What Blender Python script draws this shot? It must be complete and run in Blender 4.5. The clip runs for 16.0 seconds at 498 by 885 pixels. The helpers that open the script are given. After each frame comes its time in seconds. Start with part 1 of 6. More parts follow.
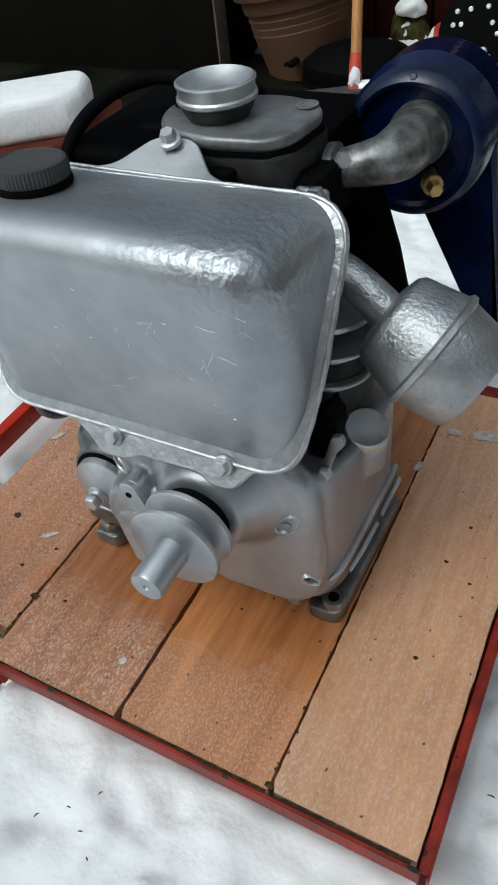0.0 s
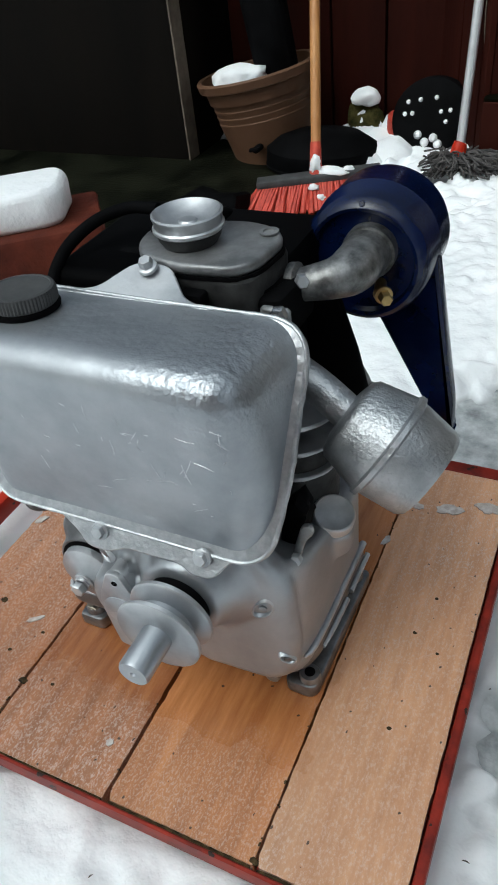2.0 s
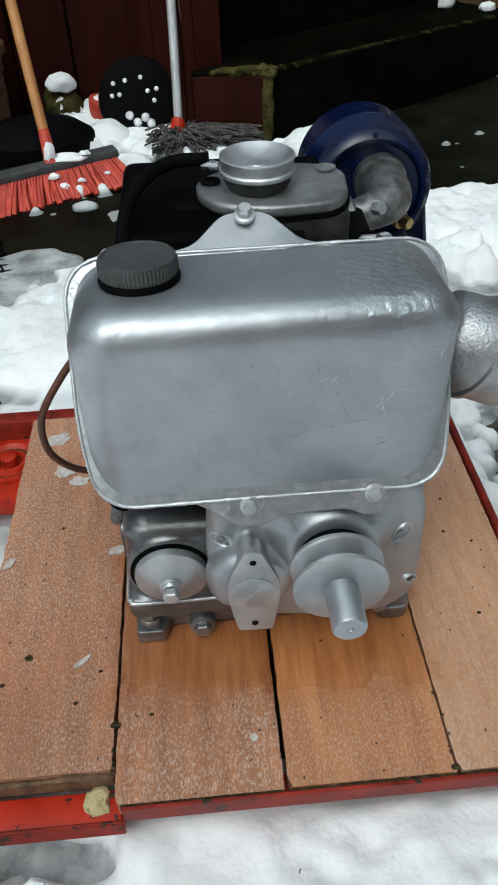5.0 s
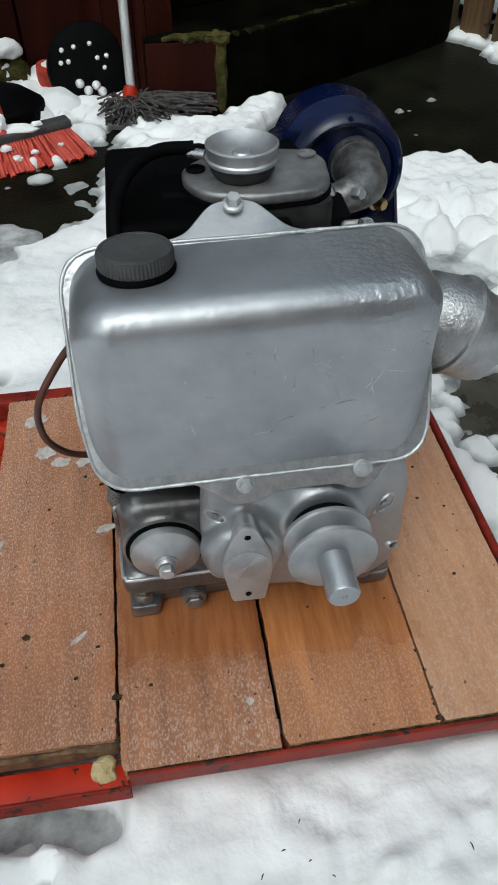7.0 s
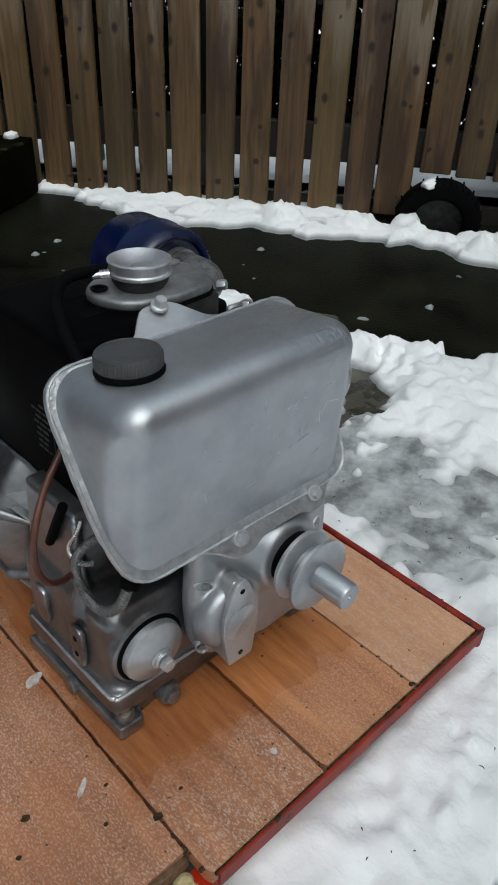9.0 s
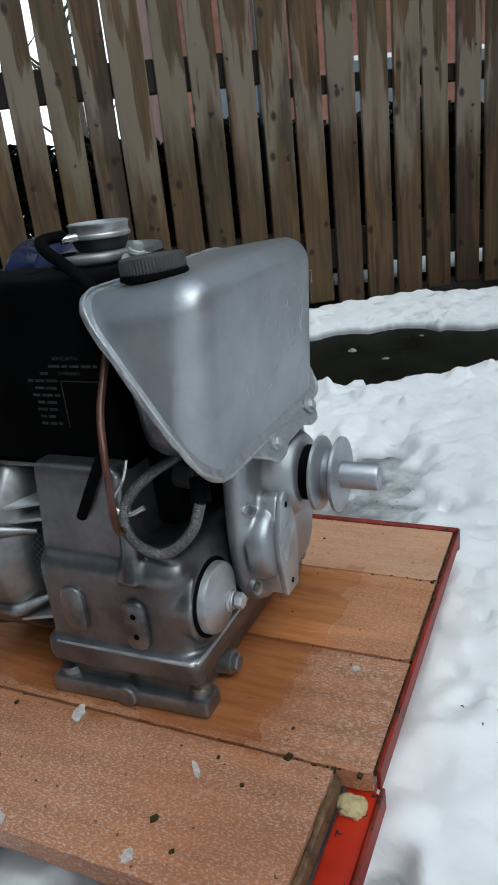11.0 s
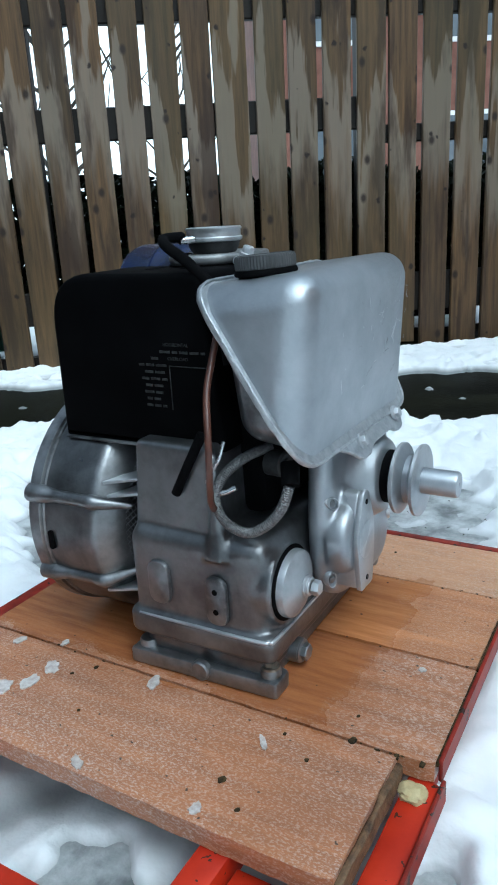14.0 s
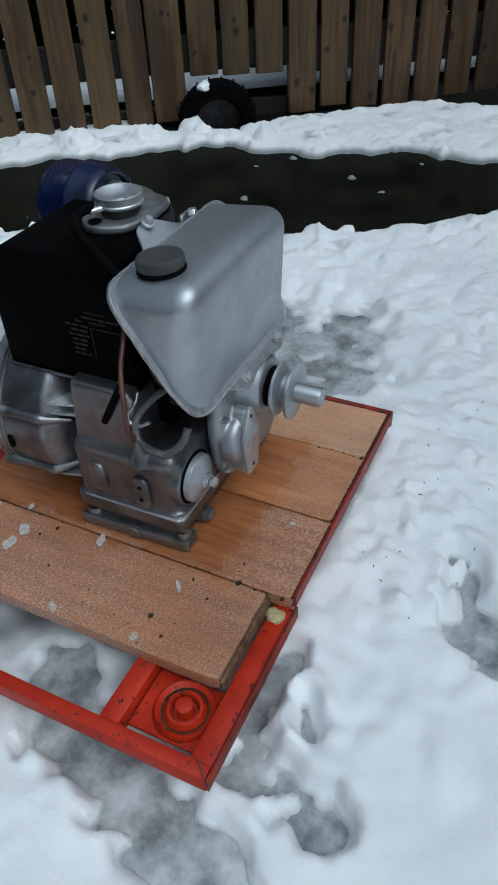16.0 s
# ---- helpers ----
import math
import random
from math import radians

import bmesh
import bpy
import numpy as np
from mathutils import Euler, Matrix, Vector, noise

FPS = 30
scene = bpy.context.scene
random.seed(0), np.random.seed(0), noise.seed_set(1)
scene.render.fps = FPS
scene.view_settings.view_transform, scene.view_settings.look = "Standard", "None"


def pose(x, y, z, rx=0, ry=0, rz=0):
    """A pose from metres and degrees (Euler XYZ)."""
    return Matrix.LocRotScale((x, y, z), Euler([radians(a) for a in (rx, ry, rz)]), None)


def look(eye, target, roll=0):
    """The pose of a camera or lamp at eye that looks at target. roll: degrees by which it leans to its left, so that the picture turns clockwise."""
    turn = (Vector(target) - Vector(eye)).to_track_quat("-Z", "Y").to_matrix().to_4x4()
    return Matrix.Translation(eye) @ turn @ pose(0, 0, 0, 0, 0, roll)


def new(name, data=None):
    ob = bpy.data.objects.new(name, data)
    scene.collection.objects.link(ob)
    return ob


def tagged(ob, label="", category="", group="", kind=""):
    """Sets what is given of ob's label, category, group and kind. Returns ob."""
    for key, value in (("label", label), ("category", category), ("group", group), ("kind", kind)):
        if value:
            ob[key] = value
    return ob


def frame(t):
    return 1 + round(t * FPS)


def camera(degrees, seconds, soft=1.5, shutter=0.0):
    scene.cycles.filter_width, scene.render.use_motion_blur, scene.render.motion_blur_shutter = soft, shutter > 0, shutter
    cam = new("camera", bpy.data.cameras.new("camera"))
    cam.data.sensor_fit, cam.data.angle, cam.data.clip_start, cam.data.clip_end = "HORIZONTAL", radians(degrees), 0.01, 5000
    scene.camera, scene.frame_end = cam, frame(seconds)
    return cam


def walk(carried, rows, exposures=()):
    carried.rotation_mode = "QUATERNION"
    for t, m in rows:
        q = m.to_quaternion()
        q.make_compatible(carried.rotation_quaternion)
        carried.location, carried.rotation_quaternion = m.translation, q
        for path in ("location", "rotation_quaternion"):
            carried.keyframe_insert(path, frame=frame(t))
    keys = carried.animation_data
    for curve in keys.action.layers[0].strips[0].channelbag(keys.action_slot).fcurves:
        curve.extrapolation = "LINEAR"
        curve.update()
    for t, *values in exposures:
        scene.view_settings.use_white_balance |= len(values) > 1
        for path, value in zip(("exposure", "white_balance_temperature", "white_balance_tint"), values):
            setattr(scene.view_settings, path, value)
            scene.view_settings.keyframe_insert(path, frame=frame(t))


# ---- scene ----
cam = camera(37.8, 16.0, soft=1.9)

PATH = [
    (0, (0.277, -0.175, 0.562), (-0.507, 1.052, -0.809), -7.8),
    (0.5, (0.279, -0.177, 0.581), (-0.508, 1.066, -0.773), -9.1),
    (1, (0.298, -0.163, 0.597), (-0.506, 1.117, -0.712), -8.0),
    (1.5, (0.299, -0.156, 0.599), (-0.47, 1.155, -0.7), -6.7),
    (2, (0.29, -0.187, 0.613), (-0.47, 1.166, -0.649), -7.3),
    (2.5, (0.242, -0.219, 0.63), (-0.499, 1.145, -0.631), -4.5),
    (3, (0.176, -0.206, 0.614), (-0.433, 1.185, -0.688), -3.1),
    (3.5, (0.071, -0.191, 0.6), (-0.438, 1.246, -0.695), -5.3),
    (4, (0.008, -0.192, 0.589), (-0.127, 1.29, -0.746), -3.8),
    (4.2, (-0.02, -0.222, 0.589), (-0.008, 1.279, -0.733), -5.2),
    (6.5, (-0.039, -0.271, 0.615), (0.066, 1.231, -0.702), -0.6),
    (7, (-0.062, -0.264, 0.619), (0.139, 1.162, -0.769), -0.8),
    (7.5, (-0.142, -0.331, 0.658), (0.427, 1.179, -0.523), -4.2),
    (8, (-0.193, -0.366, 0.663), (0.5, 1.075, -0.538), -6.7),
    (8.2, (-0.225, -0.349, 0.653), (0.561, 1.064, -0.524), -4.6),
    (10.3, (-0.512, -0.111, 0.555), (1.022, 0.654, -0.475), -3.7),
    (10.5, (-0.541, -0.126, 0.53), (1.027, 0.649, -0.44), -7.5),
    (11, (-0.547, -0.131, 0.444), (1.134, 0.684, -0.27), -6.5),
    (11.5, (-0.588, -0.142, 0.437), (1.091, 0.755, -0.179), -7.0),
    (12, (-0.602, -0.143, 0.44), (1.061, 0.842, -0.077), -5.1),
    (12.5, (-0.607, -0.137, 0.435), (1.04, 0.862, -0.104), -4.8),
    (13, (-0.605, -0.14, 0.428), (1.036, 0.862, -0.124), -5.4),
    (13.5, (-0.605, -0.137, 0.423), (1.041, 0.849, -0.143), -4.5),
    (14, (-0.604, -0.131, 0.419), (1.035, 0.848, -0.177), -3.3),
    (14.5, (-0.604, -0.133, 0.418), (1.039, 0.854, -0.155), -3.5),
    (15, (-0.589, -0.141, 0.433), (1.045, 0.779, -0.261), -5.1),
    (15.5, (-0.608, -0.154, 0.543), (0.948, 0.634, -0.436), -0.4),
    (16, (-0.641, -0.225, 0.705), (0.722, 0.489, -0.574), -3.3),
]
EXPOSURES = [(0, -0.42, 5950, 0), (0.6, -0.44, 5950, 0), (1.4, -0.32, 5920, 0), (3.5, -0.36, 5850, -2), (7.0, -0.54, 6050, 1), (8.2, -0.62, 6100, 3), (10.3, -0.62, 5800, 1), (11.0, -0.56, 5700, 0), (11.8, -0.38, 5250, -2), (12.4, -0.12, 5200, -3), (14.5, -0.11, 5130, -5), (15.5, -0.32, 5280, -5), (16.0, -0.79, 5430, 0)]
walk(cam, [(t, look(eye, aim, roll)) for t, eye, aim, roll in PATH], EXPOSURES)

# ---- world, sun and exposure ----
world = bpy.data.worlds.new("sky")
scene.world = world
world.use_nodes = True
wn = world.node_tree
sky = wn.nodes.new("ShaderNodeTexSky")
sky.sky_type, sky.sun_disc = "NISHITA", False
sky.sun_elevation, sky.sun_rotation = radians(55), radians(205)
sky.dust_density, sky.air_density, sky.ozone_density = 9.0, 1.0, 1.0
soft_sky = wn.nodes.new("ShaderNodeHueSaturation")
soft_sky.inputs["Saturation"].default_value = 0.40
wn.links.new(sky.outputs[0], soft_sky.inputs["Color"])
wn.links.new(soft_sky.outputs[0], wn.nodes["Background"].inputs[0])
wn.nodes["Background"].inputs[1].default_value = 0.145
sun = new("sun", bpy.data.lights.new("sun", "SUN"))
sun.data.energy, sun.data.angle, sun.data.color = 0.70, radians(75), (0.97, 0.99, 1.0)
sun.matrix_world = look((0.1, -0.7, 2.2), (0, 0, 0))

# ---- materials ----


def material(name, dark, light, size=8.0, rough=(0.4, 0.6), metal=0.0, bump=0.1, grain=120.0, stretch=(1, 1, 1), spread=(0.35, 0.65), coat=0.0, depth=0.003, per_piece=0.0, specks=None, spec=0.5, bright_edge=None):
    """Two tones mixed by a broad noise, fine noise for relief and gloss."""
    m = bpy.data.materials.new(name)
    m.use_nodes = True
    nt = m.node_tree
    bsdf = nt.nodes["Principled BSDF"]
    geo = nt.nodes.new("ShaderNodeNewGeometry")
    mapping = nt.nodes.new("ShaderNodeMapping")
    mapping.inputs["Scale"].default_value = stretch
    nt.links.new(geo.outputs["Position"], mapping.inputs[0])
    broad, fine = nt.nodes.new("ShaderNodeTexNoise"), nt.nodes.new("ShaderNodeTexNoise")
    broad.inputs["Scale"].default_value, broad.inputs["Detail"].default_value = size, 6.0
    broad.inputs["Roughness"].default_value = 0.62
    fine.inputs["Scale"].default_value, fine.inputs["Detail"].default_value = grain, 4.0
    for n in (broad, fine):
        nt.links.new(mapping.outputs[0], n.inputs["Vector"])
    ramp = nt.nodes.new("ShaderNodeMapRange")
    ramp.inputs["From Min"].default_value, ramp.inputs["From Max"].default_value = spread
    nt.links.new(broad.outputs[0], ramp.inputs[0])
    mix = nt.nodes.new("ShaderNodeMix")
    mix.data_type = "RGBA"
    mix.inputs["A"].default_value, mix.inputs["B"].default_value = (*dark, 1), (*light, 1)
    nt.links.new(ramp.outputs[0], mix.inputs["Factor"])
    colour = mix.outputs["Result"]
    if per_piece:
        info = nt.nodes.new("ShaderNodeObjectInfo")
        tone = nt.nodes.new("ShaderNodeHueSaturation")
        span = nt.nodes.new("ShaderNodeMapRange")
        span.inputs["To Min"].default_value, span.inputs["To Max"].default_value = 1 - per_piece, 1 + per_piece
        nt.links.new(info.outputs["Random"], span.inputs[0])
        nt.links.new(span.outputs[0], tone.inputs["Value"])
        nt.links.new(colour, tone.inputs["Color"])
        colour = tone.outputs[0]
    if specks:
        spot_colour, spot_scale, spot_size = specks
        cells = nt.nodes.new("ShaderNodeTexVoronoi")
        cells.inputs["Scale"].default_value = spot_scale
        ragged, bent = nt.nodes.new("ShaderNodeTexNoise"), nt.nodes.new("ShaderNodeVectorMath")
        ragged.inputs["Scale"].default_value, ragged.inputs["Detail"].default_value = 90, 3.0
        bent.operation, bent.inputs[1].default_value = "MULTIPLY_ADD", (0.03, 0.03, 0.03)
        nt.links.new(geo.outputs["Position"], ragged.inputs["Vector"])
        nt.links.new(ragged.outputs["Color"], bent.inputs[0])
        nt.links.new(geo.outputs["Position"], bent.inputs[2])
        nt.links.new(bent.outputs[0], cells.inputs["Vector"])
        near = nt.nodes.new("ShaderNodeMath")
        near.operation = "LESS_THAN"
        near.inputs[1].default_value = spot_size
        nt.links.new(cells.outputs["Distance"], near.inputs[0])
        spotted = nt.nodes.new("ShaderNodeMix")
        spotted.data_type = "RGBA"
        nt.links.new(near.outputs[0], spotted.inputs["Factor"])
        nt.links.new(colour, spotted.inputs["A"])
        spotted.inputs["B"].default_value = (*spot_colour, 1)
        colour = spotted.outputs["Result"]
    if bright_edge:
        # Ridges lightened: worn paint plus edge highlights put into the colour.
        ridge, edged = nt.nodes.new("ShaderNodeMapRange"), nt.nodes.new("ShaderNodeMix")
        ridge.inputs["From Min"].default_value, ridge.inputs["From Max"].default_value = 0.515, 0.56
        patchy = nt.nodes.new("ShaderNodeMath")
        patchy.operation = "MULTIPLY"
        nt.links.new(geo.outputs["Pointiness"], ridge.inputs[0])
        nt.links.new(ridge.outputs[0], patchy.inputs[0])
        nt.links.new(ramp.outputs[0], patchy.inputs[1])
        edged.data_type = "RGBA"
        nt.links.new(patchy.outputs[0], edged.inputs["Factor"])
        nt.links.new(colour, edged.inputs["A"])
        edged.inputs["B"].default_value = (*bright_edge, 1)
        colour = edged.outputs["Result"]
    nt.links.new(colour, bsdf.inputs["Base Color"])
    gloss = nt.nodes.new("ShaderNodeMapRange")
    gloss.inputs["To Min"].default_value, gloss.inputs["To Max"].default_value = rough
    nt.links.new(broad.outputs[0], gloss.inputs[0])
    nt.links.new(gloss.outputs[0], bsdf.inputs["Roughness"])
    relief = nt.nodes.new("ShaderNodeBump")
    relief.inputs["Strength"].default_value, relief.inputs["Distance"].default_value = bump, depth
    nt.links.new(fine.outputs[0], relief.inputs["Height"])
    nt.links.new(relief.outputs[0], bsdf.inputs["Normal"])
    bsdf.inputs["Metallic"].default_value = metal
    bsdf.inputs["Coat Weight"].default_value = coat
    bsdf.inputs["Specular IOR Level"].default_value = spec
    return m


SILVER = material("silver_paint", (0.305, 0.327, 0.353), (0.425, 0.446, 0.472), 14, (0.28, 0.45), 0.76, 0.17, 140, depth=0.002)
SEAM = material("lumpy_silver_seam", (0.37, 0.39, 0.41), (0.52, 0.535, 0.55), 110, (0.26, 0.44), 0.75, 0.65, 190, depth=0.0016)
BEAD = material("lumpy_pale_metal", (0.38, 0.40, 0.42), (0.56, 0.575, 0.59), 120, (0.32, 0.48), 0.8, 0.7, 220, depth=0.0014)
HAMMERED = material("hammered_silver", (0.34, 0.355, 0.37), (0.50, 0.515, 0.53), 50, (0.31, 0.46), 0.86, 0.68, 340, depth=0.0016)
CAST = material("cast_aluminium", (0.110, 0.112, 0.115), (0.225, 0.228, 0.232), 22, (0.22, 0.42), 0.85, 0.22, 240, depth=0.0012, bright_edge=(0.36, 0.37, 0.385))
COVER = material("painted_cast_cover", (0.300, 0.318, 0.340), (0.405, 0.423, 0.445), 16, (0.30, 0.46), 0.72, 0.16, 300, depth=0.0011, bright_edge=(0.62, 0.635, 0.65))
BRIGHT = material("bright_metal", (0.55, 0.56, 0.57), (0.72, 0.73, 0.74), 30, (0.2, 0.34), 0.95, 0.05, 300, depth=0.0006)
CUPMETAL = material("brushed_aluminium", (0.50, 0.51, 0.52), (0.68, 0.69, 0.70), 40, (0.30, 0.48), 0.9, 0.2, 160, depth=0.0012)
HEADCAST = material("oily_head_casting", (0.17, 0.173, 0.177), (0.36, 0.363, 0.367), 30, (0.34, 0.55), 0.70, 0.25, 240, depth=0.0015)
ELBOW = material("bare_elbow_casting", (0.11, 0.11, 0.11), (0.36, 0.36, 0.355), 85, (0.3, 0.5), 0.8, 0.3, 160, depth=0.002, spread=(0.36, 0.70))
DARKCAST = material("dark_casting", (0.006, 0.006, 0.006), (0.040, 0.040, 0.040), 40, (0.5, 0.7), 0.4, 0.3, 240, depth=0.0015)
SHROUD = material("black_enamel", (0.0012, 0.0012, 0.0014), (0.003, 0.003, 0.0034), 12, (0.5, 0.68), 0.0, 0.05, 240, depth=0.0006, spec=0.025)
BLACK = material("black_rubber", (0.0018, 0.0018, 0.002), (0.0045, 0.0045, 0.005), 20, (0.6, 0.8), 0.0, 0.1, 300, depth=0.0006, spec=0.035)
CAPGREY = material("dark_grey_plastic", (0.036, 0.037, 0.038), (0.072, 0.073, 0.075), 40, (0.5, 0.7), 0.0, 0.2, 400, depth=0.0006, spec=0.35)
BLUE = material("dark_blue_paint", (0.0009, 0.0038, 0.022), (0.0026, 0.0095, 0.052), 20, (0.14, 0.28), 0.0, 0.10, 90, depth=0.001, spec=0.42)
STEEL = material("dull_plated_steel", (0.22, 0.20, 0.16), (0.42, 0.40, 0.36), 60, (0.3, 0.5), 0.9, 0.2, 300)
BRASS = material("brass", (0.36, 0.25, 0.10), (0.5, 0.36, 0.16), 60, (0.25, 0.4), 0.95, 0.05, 300)
BROWNHOSE = material("brown_tube", (0.055, 0.018, 0.010), (0.11, 0.04, 0.024), 30, (0.3, 0.45), 0.0, 0.05, 200)
BRAID = material("braided_hose", (0.09, 0.09, 0.09), (0.22, 0.22, 0.22), 400, (0.35, 0.5), 0.6, 0.6, 700, depth=0.001)
LETTERS = material("worn_white_lettering", (0.003, 0.003, 0.003), (0.024, 0.024, 0.023), 160, (0.5, 0.7), 0.0, 0.02, 300, spread=(0.42, 0.6))
RED = material("red_paint", (0.34, 0.014, 0.003), (0.50, 0.028, 0.006), 16, (0.35, 0.55), 0.0, 0.15, 130, depth=0.001, specks=((0.05, 0.018, 0.013), 62, 0.155), spec=0.3)
DARKRED = material("worn_dark_red_paint", (0.12, 0.011, 0.007), (0.30, 0.026, 0.013), 26, (0.4, 0.6), 0.0, 0.2, 130, depth=0.001, specks=((0.025, 0.018, 0.015), 46, 0.20), spec=0.25)
RUSTY = material("bare_dirty_steel", (0.05, 0.04, 0.035), (0.16, 0.13, 0.10), 60, (0.5, 0.8), 0.3, 0.4, 200)
EDGE = material("ragged_board_edge", (0.045, 0.025, 0.012), (0.20, 0.115, 0.055), 80, (0.6, 0.85), 0.0, 0.6, 220)
GRIME = material("packed_dirt", (0.012, 0.009, 0.005), (0.085, 0.055, 0.022), 160, (0.7, 0.9), 0.0, 0.8, 400, depth=0.001, spec=0.2)
FOAM = material("yellow_foam", (0.42, 0.33, 0.16), (0.60, 0.50, 0.28), 70, (0.7, 0.9), 0.0, 0.6, 260)
SNOW = material("snow", (0.81, 0.835, 0.85), (0.91, 0.92, 0.93), 5, (0.55, 0.8), 0.0, 0.4, 30, depth=0.014, spec=0.3)
GREYSLUSH = material("thin_wet_slush", (0.17, 0.18, 0.185), (0.58, 0.605, 0.61), 19, (0.2, 0.45), 0.0, 0.6, 60, depth=0.004, spec=0.4)
MUDSLUSH = material("muddy_meltwater", (0.018, 0.0165, 0.0105), (0.105, 0.100, 0.082), 9, (0.15, 0.4), 0.0, 0.3, 70, depth=0.003, spread=(0.38, 0.72), spec=0.35)
SLUSH = material("melting_ice", (0.44, 0.38, 0.35), (0.66, 0.63, 0.61), 160, (0.12, 0.3), 0.0, 0.3, 300)
WET = material("wet_concrete", (0.0022, 0.0026, 0.0016), (0.0165, 0.0170, 0.0105), 7.0, (0.35, 0.65), 0.0, 0.5, 120, spread=(0.35, 0.75), depth=0.004, spec=0.04)
TERRACOTTA = material("pale_terracotta_plastic", (0.098, 0.050, 0.028), (0.128, 0.068, 0.039), 6, (0.5, 0.65), 0.0, 0.08, 150, spec=0.2)
REDWALL = material("red_brown_timber_wall", (0.018, 0.0036, 0.0022), (0.036, 0.0072, 0.0042), 7, (0.65, 0.85), 0.0, 0.25, 60, (1, 1, 0.15), per_piece=0.12, spec=0.08)
HAZE = bpy.data.materials.new("overcast_haze")
HAZE.use_nodes = True
HAZE.node_tree.nodes["Principled BSDF"].inputs["Base Color"].default_value = (0.8, 0.8, 0.8, 1)
HAZE.node_tree.nodes["Principled BSDF"].inputs["Emission Color"].default_value = (0.96, 0.98, 1.0, 1)
HAZE.node_tree.nodes["Principled BSDF"].inputs["Emission Strength"].default_value = 1.15
DARKPANEL = material("near_black_board", (0.0022, 0.0017, 0.0013), (0.0050, 0.0037, 0.0027), 8, (0.6, 0.8), 0.0, 0.15, 60, (1, 1, 0.2), spec=0.08)

snow_nodes = SNOW.node_tree
snow_geo, snow_axis, snow_thin = snow_nodes.nodes.new("ShaderNodeNewGeometry"), snow_nodes.nodes.new("ShaderNodeSeparateXYZ"), snow_nodes.nodes.new("ShaderNodeMapRange")
snow_thin.inputs["From Min"].default_value, snow_thin.inputs["From Max"].default_value = -0.0945, -0.0815
snow_nodes.links.new(snow_geo.outputs["Position"], snow_axis.inputs[0])
snow_nodes.links.new(snow_axis.outputs["Z"], snow_thin.inputs[0])
snow_mix = snow_nodes.nodes.new("ShaderNodeMix")
snow_mix.data_type = "RGBA"
snow_mix.inputs["A"].default_value = (0.27, 0.285, 0.29, 1)
snow_nodes.links.new(snow_thin.outputs[0], snow_mix.inputs["Factor"])
snow_bsdf = snow_nodes.nodes["Principled BSDF"]
snow_nodes.links.new(snow_bsdf.inputs["Base Color"].links[0].from_socket, snow_mix.inputs["B"])
snow_nodes.links.new(snow_mix.outputs["Result"], snow_bsdf.inputs["Base Color"])
silver_nodes = SILVER.node_tree
dent_geo, dents, dent_relief = silver_nodes.nodes.new("ShaderNodeNewGeometry"), silver_nodes.nodes.new("ShaderNodeTexNoise"), silver_nodes.nodes.new("ShaderNodeBump")
dents.inputs["Scale"].default_value, dents.inputs["Detail"].default_value = 38, 3.0
dent_relief.inputs["Strength"].default_value, dent_relief.inputs["Distance"].default_value = 0.16, 0.006
silver_nodes.links.new(dent_geo.outputs["Position"], dents.inputs["Vector"])
silver_nodes.links.new(dents.outputs[0], dent_relief.inputs["Height"])
silver_bsdf = silver_nodes.nodes["Principled BSDF"]
silver_nodes.links.new(dent_relief.outputs[0], silver_bsdf.inputs["Normal"].links[0].from_node.inputs["Normal"])
lumps, lump_cut, lump_relief = silver_nodes.nodes.new("ShaderNodeTexNoise"), silver_nodes.nodes.new("ShaderNodeMath"), silver_nodes.nodes.new("ShaderNodeBump")
lumps.inputs["Scale"].default_value, lumps.inputs["Detail"].default_value = 170, 2.0
lump_cut.operation = "MULTIPLY"
lump_relief.inputs["Strength"].default_value, lump_relief.inputs["Distance"].default_value = 0.75, 0.0022
silver_nodes.links.new(dent_geo.outputs["Position"], lumps.inputs["Vector"])
lump_mean = silver_nodes.nodes.new("ShaderNodeMath")
lump_mean.operation, lump_mean.inputs[1].default_value = "SUBTRACT", 0.5
silver_nodes.links.new(lumps.outputs[0], lump_mean.inputs[0])
silver_nodes.links.new(lump_mean.outputs[0], lump_cut.inputs[0])
lump_axis, lump_side, lump_high, lump_area = silver_nodes.nodes.new("ShaderNodeSeparateXYZ"), silver_nodes.nodes.new("ShaderNodeMapRange"), silver_nodes.nodes.new("ShaderNodeMapRange"), silver_nodes.nodes.new("ShaderNodeMath")
lump_side.inputs["From Min"].default_value, lump_side.inputs["From Max"].default_value, lump_side.inputs["To Min"].default_value = 0.02, 0.10, 0.12
lump_high.inputs["From Min"].default_value, lump_high.inputs["From Max"].default_value, lump_high.inputs["To Min"].default_value = 0.30, 0.35, 0.10
lump_area.operation = "MULTIPLY"
silver_nodes.links.new(dent_geo.outputs["Position"], lump_axis.inputs[0])
silver_nodes.links.new(lump_axis.outputs["X"], lump_side.inputs[0])
silver_nodes.links.new(lump_axis.outputs["Z"], lump_high.inputs[0])
silver_nodes.links.new(lump_side.outputs[0], lump_area.inputs[0])
silver_nodes.links.new(lump_high.outputs[0], lump_area.inputs[1])
silver_nodes.links.new(lump_area.outputs[0], lump_cut.inputs[1])
silver_nodes.links.new(lump_cut.outputs[0], lump_relief.inputs["Height"])
silver_nodes.links.new(lump_relief.outputs[0], dent_relief.inputs["Normal"])
PALETRIM = material("pale_trim", (0.10, 0.08, 0.06), (0.17, 0.14, 0.105), 30, (0.5, 0.7))
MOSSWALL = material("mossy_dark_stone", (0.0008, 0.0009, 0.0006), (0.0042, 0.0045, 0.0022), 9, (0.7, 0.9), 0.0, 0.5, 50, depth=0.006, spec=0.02)
